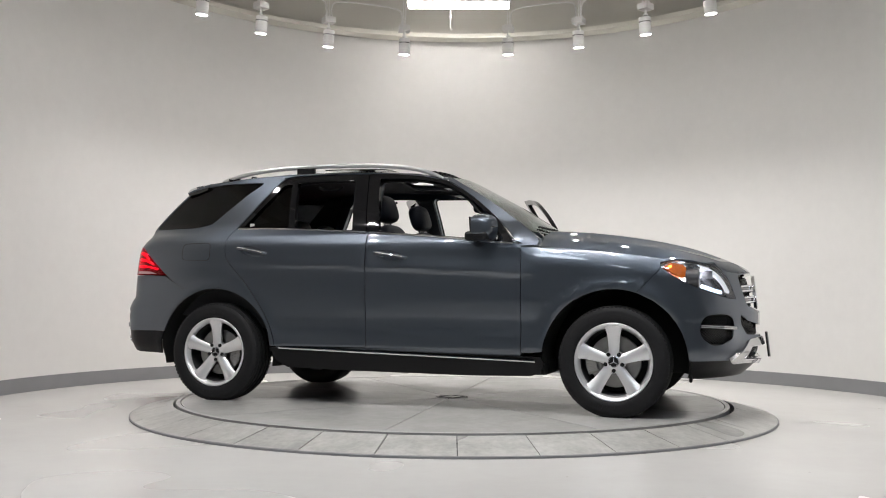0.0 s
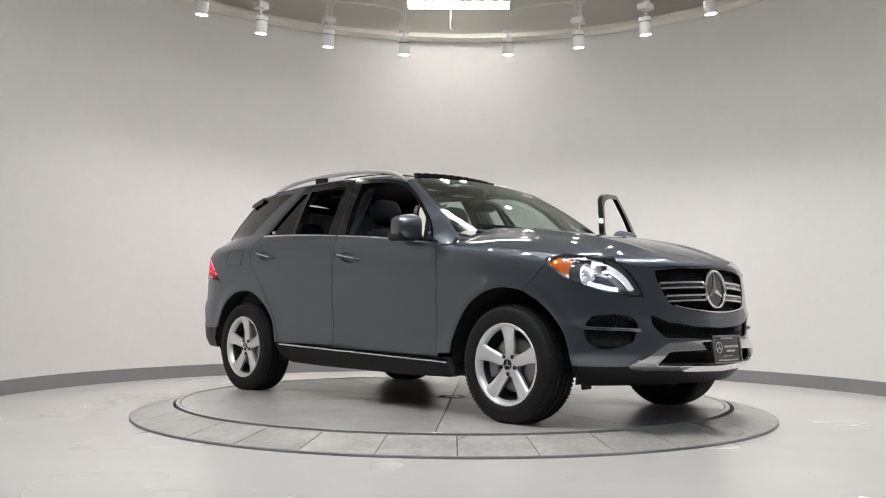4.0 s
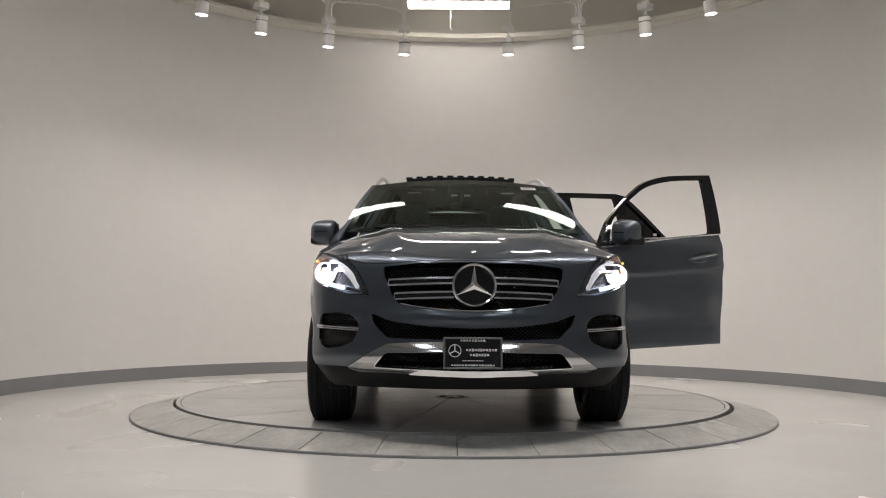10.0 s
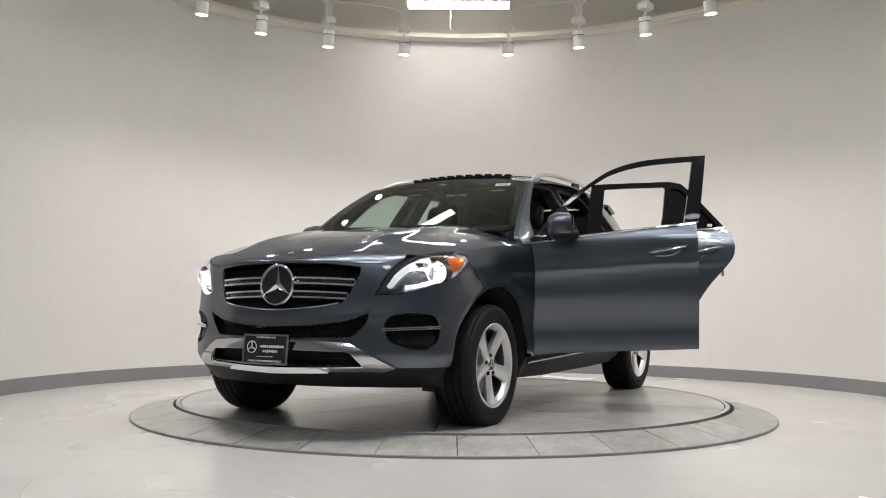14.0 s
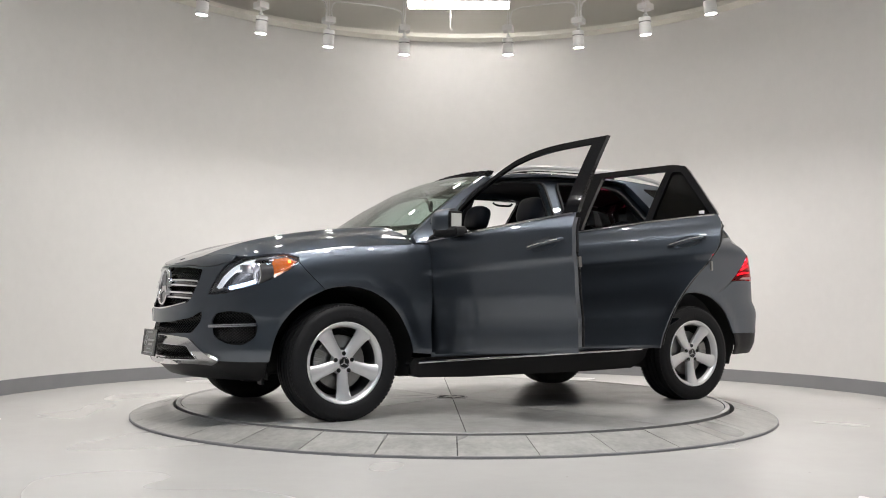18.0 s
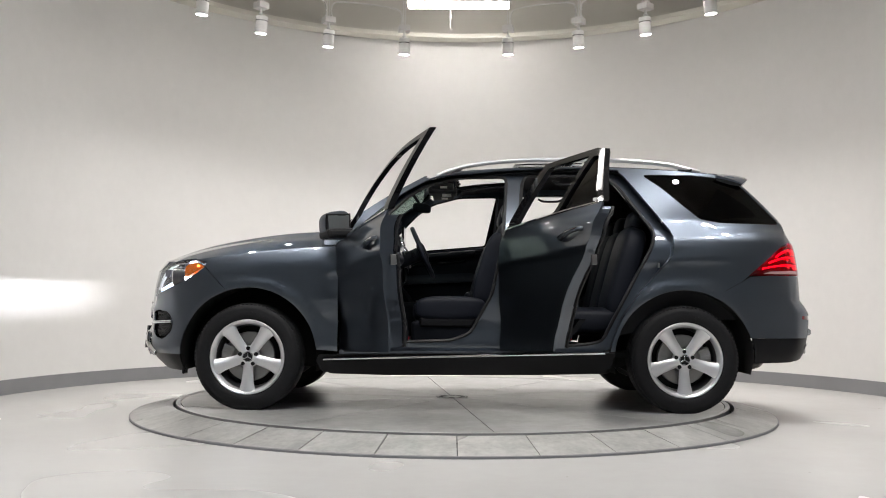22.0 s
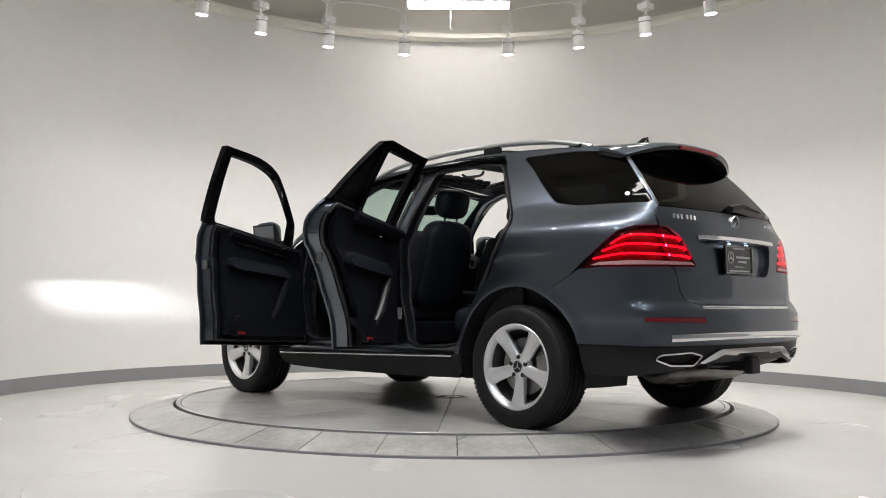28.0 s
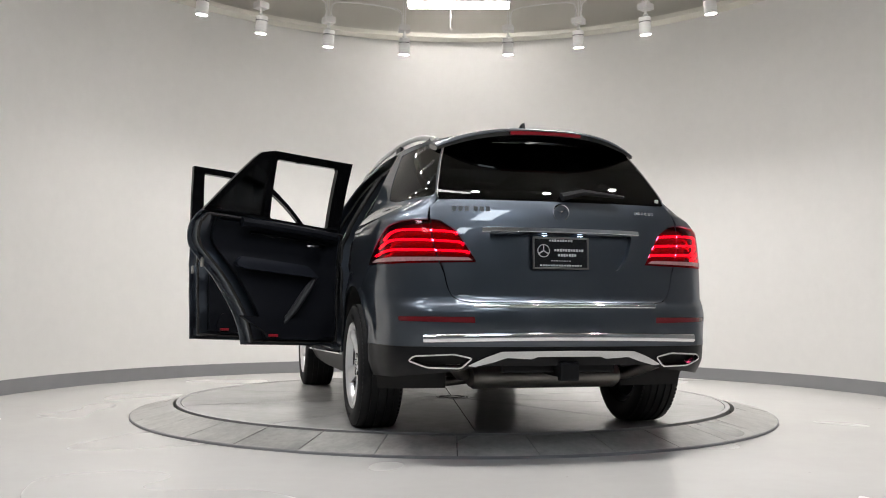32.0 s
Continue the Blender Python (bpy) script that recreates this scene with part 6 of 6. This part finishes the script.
def door_mirror(s, d):
    c = Vector((.600, s * .995, 1.222))
    bm = bmesh.new()
    r = bmesh.ops.create_uvsphere(bm, u_segments=28, v_segments=18, radius=1.0)
    for v in r["verts"]:
        x, y, z = v.co
        x = math.copysign(abs(x) ** .75, x)
        y = math.copysign(abs(y) ** .6, y)
        z = math.copysign(abs(z) ** .65, z)
        v.co = (max(x, -.45) * .095, y * .098, z * .092 * (1 - .10 * y * s))
    bmesh.ops.transform(bm, matrix=Matrix.Translation(c) @ pose(0, 0, 0, 0, 0, s * (8 if s < 0 else 12)), verts=bm.verts)
    mr = part("door_mirror", bm, M_PAINT, d, "grey door mirror housing", True)
    bm = bmesh.new()
    add_box(bm, (-.056, 0, .004), (.006, .150, .120), .002, Matrix.Translation(c) @ pose(0, 0, 0, 0, -5, s * (8 if s < 0 else 12)))
    gl = bm
    bm = bmesh.new()
    add_box(bm, (-.049, 0, .004), (.012, .176, .144), .005, Matrix.Translation(c) @ pose(0, 0, 0, 0, -5, s * (8 if s < 0 else 12)))
    part("mirror_frame", bm, M_BLACK, mr, "black mirror frame")
    part("mirror_glass", gl, mat("mirror_glass", (0.55, 0.58, 0.58), 0.02, metal=1.0) if "mirror_glass" not in bpy.data.materials else bpy.data.materials["mirror_glass"], mr, "mirror glass")
    bm = bmesh.new()
    add_box(bm, (-.012, 0, -.056), (.165, .188, .062), .022, Matrix.Translation(c) @ pose(0, 0, 0, 0, 0, s * (8 if s < 0 else 12)))
    part("mirror_base", bm, M_BLACK, mr, "black lower mirror shell")
    bm = bmesh.new()
    add_tube(bm, [c + Vector((0, -s * .05, -.062)), Vector((.625, s * .935, 1.165)), Vector((.64, s * .895, 1.150))], [.030, .034, .040], 10, .6)
    part("mirror_arm", bm, M_BLACK, mr, "black mirror arm", True)
    bm = bmesh.new()
    for k in range(7):
        add_box(bm, (.101 - .002 * abs(k - 2), s * (-.03 + .014 * k), .004), (.006, .010, .008), .002, Matrix.Translation(c) @ pose(0, 0, 0, 0, 0, s * (8 if s < 0 else 12)))
    part("mirror_indicator", bm, M_GLOSSBLACK, mr, "dark mirror indicator strip")
    tri = [(.862, 1.118), (.79, belt(.79) + .002), (.705, belt(.705) + .004), (.712, 1.235), (.775, 1.165)]
    panel("mirror_triangle", [(tri, [], side_map(s))], M_GLOSSBLACK, d, thick=.03, label="black mirror triangle")


door(-1, True, 0)
door(-1, False, 0)
door(1, True, 69.2)
door(1, False, 65.0)


# ---------------------------------------------------------------- wheels
def wheel(x, s):
    """A five-spoke wheel; built facing +y at the origin, then turned to its side."""
    w = empty("wheel")
    w.parent = car
    yc = .832 if x > 0 else .845
    w.matrix_basis = Matrix.Translation((x, s * yc, HUB_Z)) @ Matrix.Rotation(0 if s > 0 else math.pi, 4, "Z")
    w["label"] = "silver five-spoke alloy wheel with an all-season tyre"
    axis = Matrix.Rotation(radians(-90), 4, "X")     # local z becomes +y
    R = .362
    bm = bmesh.new()
    prof = [(.242, -.112), (.262, -.124), (.30, -.130), (.335, -.120), (.350, -.108), (.3585, -.092)]
    for g in (-.066, -.024, .024, .066):
        prof += [(R - .001 * (abs(g) > .05), g - .006), (R - .009, g - .005), (R - .009, g + .005), (R - .001 * (abs(g) > .05), g + .006)]
    prof += [(.3585, .092), (.350, .108), (.335, .120), (.318, .1275), (.312, .1265), (.300, .130), (.275, .127), (.262, .124), (.246, .114), (.242, .104)]
    add_lathe(bm, prof, 96, axis)
    ty = part("tyre", bm, M_RUBBER, w, "black tyre with ribbed tread", True)
    bm = bmesh.new()
    for k in range(80):
        a = 2 * math.pi * k / 80
        for q in (-1, 1):
            add_box(bm, (.3490, 0, q * .103), (.010, .016, .017), m=axis @ Matrix.Rotation(a + q * .02, 4, "Z"))
    tagged(part("shoulder_tread", bm, M_RUBBER, ty, "shoulder tread of small rubber blocks"), kind="stuff")
    for a0 in (70, 250):
        for k in range(5):
            bm = bmesh.new()
            add_box(bm, (.290, 0, .1300), (.024, .015, .0020), .0006, axis @ Matrix.Rotation(radians(a0 + k * 5.0), 4, "Z"))
            part("sidewall_bar", bm, M_RUBBER, ty)
    bm = bmesh.new()
    add_lathe(bm, [(.226, .080), (.232, .100), (.247, .112), (.2505, .118), (.247, .121), (.240, .119), (.228, .108), (.220, .092), (.216, .080)], 72, axis)
    rim = part("rim", bm, M_RIM, w, "bright silver rim", True)
    bm = bmesh.new()
    add_lathe(bm, [(.240, -.10), (.224, -.08), (.219, .02), (.226, .080), (.216, .080), (.207, .03), (.207, -.09), (.230, -.108)], 72, axis)
    part("rim_barrel", bm, M_BARREL, w, "dark inner rim barrel", True)
    # spokes: wide flat blades with a raised middle
    for k in range(5):
        a = radians((90 if s > 0 else -90) + 72 * k)
        bm = bmesh.new()
        st = [(.030, .034, .092, .02), (.075, .034, .088, .03), (.12, .037, .092, .032), (.17, .042, .099, .032), (.205, .050, .106, .03), (.230, .062, .110, .024)]
        rows = []
        for r, hw, zt, th in st:
            sec = [(-hw, zt - .012), (-hw * .72, zt - .001), (0, zt + .004), (hw * .72, zt - .001), (hw, zt - .012), (hw * .8, zt - th - .012), (-hw * .8, zt - th - .012)]
            rows.append([bm.verts.new(axis @ (Matrix.Rotation(a, 4, "Z") @ Vector((r, y, z)))) for y, z in sec])
        for p, q in zip(rows, rows[1:]):
            for j in range(7):
                bm.faces.new((p[j], p[(j + 1) % 7], q[(j + 1) % 7], q[j]))
        bm.faces.new(rows[0][::-1])
        bm.faces.new(rows[-1])
        bmesh.ops.recalc_face_normals(bm, faces=bm.faces)
        part("spoke", bm, M_RIM, rim, "silver spoke", True)
        bm = bmesh.new()
        add_lathe(bm, [(0, .06), (.0135, .06), (.0135, .0935), (.010, .0965), (0, .0965)], 12, axis @ Matrix.Rotation(a + radians(36), 4, "Z") @ Matrix.Translation((.0565, 0, 0)))
        part("wheel_bolt", bm, M_GLOSSBLACK, rim, "dark wheel bolt", True)
    bm = bmesh.new()
    add_lathe(bm, [(0, .093), (.034, .093), (.046, .091), (.070, .086), (.074, .075), (.074, .045), (0, .045)], 40, axis)
    hub = part("wheel_hub", bm, M_RIM, w, "silver wheel hub", True)
    bm = bmesh.new()
    add_lathe(bm, [(.030, .092), (.0335, .0985), (.036, .0975), (.037, .092)], 32, axis)
    for k in range(3):
        add_box(bm, (0, .013, .0965), (.006, .026, .003), .001, axis @ pose(0, 0, 0, 0, 0, 120 * k + 180))
    part("centre_cap", bm, M_CHROME, hub, "chrome ring on the dark centre cap", True)
    bm = bmesh.new()
    add_lathe(bm, [(0, .096), (.030, .096), (.030, .09), (0, .09)], 24, axis)
    part("cap_face", bm, M_GLOSSBLACK, hub)
    bm = bmesh.new()
    add_lathe(bm, [(0, .012), (.09, .012), (.092, .03), (.165, .03), (.168, .026), (.168, .004), (.165, 0), (0, 0)], 48, axis)
    part("brake_disc", bm, M_STEEL, w, "steel brake disc", True)
    bm = bmesh.new()
    add_lathe(bm, [(0, -.06), (.205, -.06), (.205, -.055), (0, -.055)], 40, axis)
    part("inner_shield", bm, M_UNDER, w)
    bm = bmesh.new()
    for k in range(7):
        add_box(bm, (.15, 0, .03), (.075, .030, .062), .008, axis @ Matrix.Rotation(radians((0 if x > 0 else 180) + (-24 + 8 * k) * 1), 4, "Z"))
    part("brake_caliper", bm, M_STEEL, w, "grey brake caliper")
    return w


for wx in (HUB_X, -HUB_X):
    for ws in (1, -1):
        wheel(wx, ws)


# ---------------------------------------------------------------- the cabin
def soft_box(bm, c, sz, bev, m=None, seg=3):
    return add_box(bm, c, sz, bev, m, seg)


def blob(bm, c, sz, power=.6, m=None, u=24, v=16):
    """A cushion: a ball squared off."""
    r = bmesh.ops.create_uvsphere(bm, u_segments=u, v_segments=v, radius=1.0)
    for q in r["verts"]:
        q.co = [math.copysign(abs(k) ** power, k) * h / 2 for k, h in zip(q.co, sz)]
    mm = Matrix.Translation(c)
    bmesh.ops.transform(bm, matrix=(m @ mm) if m is not None else mm, verts=r["verts"])


def front_seat(y):
    m = Matrix.Translation((-.02, y, .04))
    bm = bmesh.new()
    blob(bm, (.12, 0, .62), (.56, .50, .17), .55, m)
    for q in (-1, 1):
        blob(bm, (.12, q * .225, .645), (.50, .10, .17), .6, m)
    st = part("seat", bm, M_LEATHER, car, "black leather front seat", True)
    tilt = m @ Matrix.Translation((-.12, 0, .66)) @ pose(0, 0, 0, 0, -17, 0)
    bm = bmesh.new()
    blob(bm, (0, 0, .30), (.17, .46, .66), .5, tilt)
    for q in (-1, 1):
        blob(bm, (.035, q * .205, .27), (.18, .10, .52), .6, tilt)
    part("seat_back", bm, M_LEATHER, st, "black leather backrest", True)
    bm = bmesh.new()
    blob(bm, (.02, 0, .755), (.13, .28, .21), .62, tilt)
    part("headrest", bm, M_LEATHER, st, "black headrest", True)
    for q in (-.06, .06):
        bm = bmesh.new()
        add_tube(bm, [tilt @ Vector((0, q, .58)), tilt @ Vector((0, q, .70))], .007, 8)
        part("headrest_post", bm, M_CHROME, st, "chrome headrest post", True)
    bm = bmesh.new()
    soft_box(bm, (.12, 0, .47), (.56, .50, .17), .03, m)
    part("seat_base", bm, M_DASH, st, "black plastic seat base")
    for q in (.255, -.255):
        bm = bmesh.new()
        soft_box(bm, (.14, q, .545), (.40, .02, .06), .012, m)
        add_lathe(bm, [(0, -.02), (.022, -.02), (.022, .02), (0, .02)], 16, m @ Matrix.Translation((.12, q, .545)) @ Matrix.Rotation(radians(90), 4, "X"))
        part("seat_switch", bm, M_GLOSSBLACK, st, "seat switch panel")
    return st


def rear_seat():
    bm = bmesh.new()
    for y, w in ((.42, .52), (-.06, .40), (-.45, .44)):
        blob(bm, (-.86, y, .60), (.54, w, .20), .5)
    st = part("rear_bench", bm, M_LEATHER, car, "black leather rear bench", True)
    tilt = Matrix.Translation((-1.05, 0, .62)) @ pose(0, 0, 0, 0, -15, 0)
    for y, w in ((.42, .52), (-.06, .40), (-.45, .44)):
        bm = bmesh.new()
        blob(bm, (0, y, .32), (.18, w, .70), .45, tilt)
        part("bench_back", bm, M_LEATHER, st, "black leather rear backrest", True)
        bm = bmesh.new()
        blob(bm, (.01, y, .715), (.11, .26, .15), .62, tilt)
        part("headrest", bm, M_LEATHER, st, "black headrest", True)


def dashboard():
    verts, faces = [], []
    ys = np.linspace(-.74, .74, 40)
    for y in ys:
        hump = .045 * math.exp(-((y - .38) / .20) ** 2)
        e = .05 * (abs(y) / .74) ** 4
        for x, z in ((.90, 1.09), (.80, 1.165 - e), (.62, 1.19 + hump * .7 - e), (.50, 1.185 + hump - e), (.455, 1.15 + hump * .6 - e), (.46, 1.04), (.485, .90), (.56, .80), (.60, .60), (.90, .60)):
            verts.append((x, y, z))
    m = 10
    for i in range(len(ys) - 1):
        for j in range(m):
            q, r = i * m + j, i * m + (j + 1) % m
            faces.append((q, r, r + m, q + m))
    faces += [tuple(range(m))[::-1], tuple(range((len(ys) - 1) * m, len(ys) * m))]
    d = mesh_ob("dashboard", verts, faces, M_DASH, car, "black padded dashboard", True)
    for y in (.30, .46):
        bm = bmesh.new()
        add_lathe(bm, [(.062, 0), (.066, .014), (.070, .014), (.072, 0)], 28, Matrix.Translation((.458, y, 1.125)) @ pose(0, 0, 0, 0, -80, 0))
        part("gauge_ring", bm, M_CHROME, d, "chrome gauge ring", True)
    for y in (.30, .46):
        bm = bmesh.new()
        add_lathe(bm, [(0, .006), (.062, .006), (.062, .0), (0, 0)], 28, Matrix.Translation((.458, y, 1.125)) @ pose(0, 0, 0, 0, -80, 0))
        part("gauge_face", bm, M_DISPLAY, d)
    for y in (.66, .10, -.05, -.64):
        bm = bmesh.new()
        add_lathe(bm, [(.034, 0), (.038, .016), (.046, .016), (.048, 0)], 24, Matrix.Translation((.462, y, 1.06)) @ pose(0, 0, 0, 0, -85, 0))
        part("air_vent", bm, M_STEEL, d, "round dark metal air vent", True)
    bm = bmesh.new()
    soft_box(bm, (.47, .02, 1.235), (.02, .24, .14), .008, pose(0, 0, 0, 0, 0, 0))
    part("centre_screen", bm, M_GLOSSBLACK, d, "black centre display")
    bm = bmesh.new()
    soft_box(bm, (.455, .02, .93), (.03, .24, .12), .01)
    part("centre_panel", bm, M_GLOSSBLACK, d, "gloss black control panel")
    bm = bmesh.new()
    soft_box(bm, (.10, .0, .60), (1.0, .22, .26), .04)
    soft_box(bm, (-.18, .0, .76), (.36, .23, .10), .035)
    cs = part("centre_console", bm, M_DASH, car, "black centre console")
    bm = bmesh.new()
    soft_box(bm, (.20, .0, .735), (.34, .16, .012), .004)
    part("console_trim", bm, M_SATIN, cs, "satin console trim")
    # steering wheel
    c = Vector((.31, .38, 1.09))
    turn = Matrix.Translation(c) @ pose(0, 0, 0, 0, -66, 0)
    bm = bmesh.new()
    pts = [turn @ Vector((.188 * math.cos(2 * math.pi * k / 40), .188 * math.sin(2 * math.pi * k / 40), 0)) for k in range(41)]
    add_tube(bm, pts, .0165, 10, cap=False)
    sw = part("steering_wheel", bm, M_LEATHER, car, "black leather steering wheel with silver spokes", True)
    bm = bmesh.new()
    blob(bm, (0, 0, 0), (.16, .17, .06), .7, turn)
    part("wheel_boss", bm, M_DASH, sw, "", True)
    for a in (90, -90, 180):
        bm = bmesh.new()
        add_box(bm, (.12, 0, 0), (.12, .030, .018), .006, turn @ pose(0, 0, 0, 0, 0, a))
        part("wheel_spoke", bm, M_SATIN, sw, "silver wheel spoke")
    bm = bmesh.new()
    add_lathe(bm, [(0, -.25), (.05, -.25), (.05, -.02), (0, -.02)], 16, turn)
    for q in (1, -1):
        add_tube(bm, [turn @ Vector((0, q * .05, -.07)), turn @ Vector((.03, q * .20, -.07))], .008, 6)
    part("steering_column", bm, M_DASH, sw, "", True)
    # mirror, roof console, visors
    bm = bmesh.new()
    blob(bm, (0, 0, 0), (.035, .23, .075), .6, Matrix.Translation((.33, .01, 1.455)) @ pose(0, 0, 0, 0, 0, -32))
    add_tube(bm, [(.34, 0, 1.47), (.41, 0, 1.575)], .012, 8)
    part("inside_mirror", bm, M_DASH, car, "black inside mirror", True)
    bm = bmesh.new()
    soft_box(bm, (.17, 0, 1.585), (.22, .20, .05), .015, pose(0, 0, 0, 0, 0, 0))
    oc = part("roof_console", bm, M_LINER, car, "dark roof console")
    for q in (.05, -.05):
        bm = bmesh.new()
        soft_box(bm, (.14, q, 1.557), (.07, .05, .008), .002)
        part("map_light", bm, M_STICKER, oc, "pale map light lens")
    for q in (.36, -.36):
        bm = bmesh.new()
        soft_box(bm, (.17, q, 1.585), (.17, .32, .018), .008, Matrix.Translation((0, 0, 0)))
        v = part("sun_visor", bm, M_LINER, car, "dark sun visor")
        bm = bmesh.new()
        soft_box(bm, (.16, q, 1.573), (.05, .10, .004), .001)
        part("visor_label", bm, M_STICKER, v, "pale visor label")


def cabin_shell():
    bm = bmesh.new()
    soft_box(bm, (-.35, 0, .375), (2.5, 1.58, .04), .01)
    soft_box(bm, (.80, 0, .62), (.04, 1.60, .52), .01)
    soft_box(bm, (-1.72, 0, .72), (.95, 1.30, .03), .01)
    soft_box(bm, (-1.27, 0, .56), (.04, 1.4, .36), .01)
    fl = part("cabin_floor", bm, M_CARPET, car, "black carpeted cabin floor")
    opening = round_poly([(.06, -.40), (.06, .40), (-.40, .40), (-.40, -.40)], .05)
    liner = [(x, edge_y(x) - .05) for x in np.linspace(.02, -1.84, 24)] + [(x, -edge_y(x) + .05) for x in np.linspace(-1.84, .02, 24)]
    panel("headliner", [(liner, [opening], roof_map(.035))], M_LINER, car, thick=.01, label="dark grey cloth headliner")
    for s in (1, -1):
        # boot side lining and inner rear pillar
        lin = [(-1.40, .62), (-1.42, 1.24), (-1.60, 1.27), (-2.10, 1.26), (-2.18, 1.0), (-2.2, .62)]
        panel("boot_lining", [(lin, [], side_map(s, .16))], M_LINER, car, thick=.01)
        pil = [(-1.13, 1.63), (-1.24, 1.64), (-1.50, 1.42), (-1.62, 1.30), (-1.76, 1.265), (-1.40, 1.25), (-1.40, .60), (-1.02, .50), (-1.18, .82), (-1.31, 1.02), (-1.33, 1.22)]
        panel("pillar_lining", [(pil, [], side_map(s, .13))], M_LINER, car, thick=.01)
        bp = [(-.290, 1.60), (-.405, 1.60), (-.355, 1.10), (-.37, .75), (-.42, .45), (-.05, .45), (-.18, .78), (-.25, 1.12)]
        panel("pillar_trim", [(bp, [], side_map(s, .150))], M_LINER, car, thick=.015)
        kick = [(.84, .42), (.84, 1.12), (.73, 1.13), (.76, .80), (.72, .48)]
        panel("kick_panel", [(kick, [], side_map(s, .145))], M_DASH, car, thick=.02)
        bm = bmesh.new()
        add_tube(bm, bezier([(-.62, s * .56, 1.595), (-.66, s * .55, 1.575), (-.78, s * .55, 1.575), (-.82, s * .56, 1.595)], 5), .009, 8)
        part("grab_handle", bm, M_LINER, car, "dark grab handle", True)


front_seat(.38)
front_seat(-.38)
rear_seat()
dashboard()
cabin_shell()


# ---------------------------------------------------------------- what turns
def heading(t):
    """The car's heading on the turntable, in degrees."""
    K = [0, 3, 6, 9, 12, 15, 18, 21, 24, 27, 30, 32]
    A = [-18.00, -38.76, -59.24, -81.17, -102.92, -125.24, -148.70, -172.38, -195.66, -218.04, -239.75, -255.06]
    for i in range(len(K) - 1):
        if t <= K[i + 1]:
            f = (t - K[i]) / (K[i + 1] - K[i])
            return A[i] + (A[i + 1] - A[i]) * f
    return A[-1]


def motions():
    times = [0, 1.5, 3, 4.5, 6, 7.5, 9, 10.5, 12, 13.5, 15, 16.5, 18, 19.5, 21, 22.5, 24, 25.5, 27, 28.5, 30, 31, 32]
    walk(disc, [(t, pose(0, 0, 0, 0, 0, heading(t))) for t in times])
    walk(car, [(t, pose(0, 0, 0, 0, 0, heading(t)) @ pose(CAR_OFF[0], CAR_OFF[1], DISC)) for t in times])


motions()
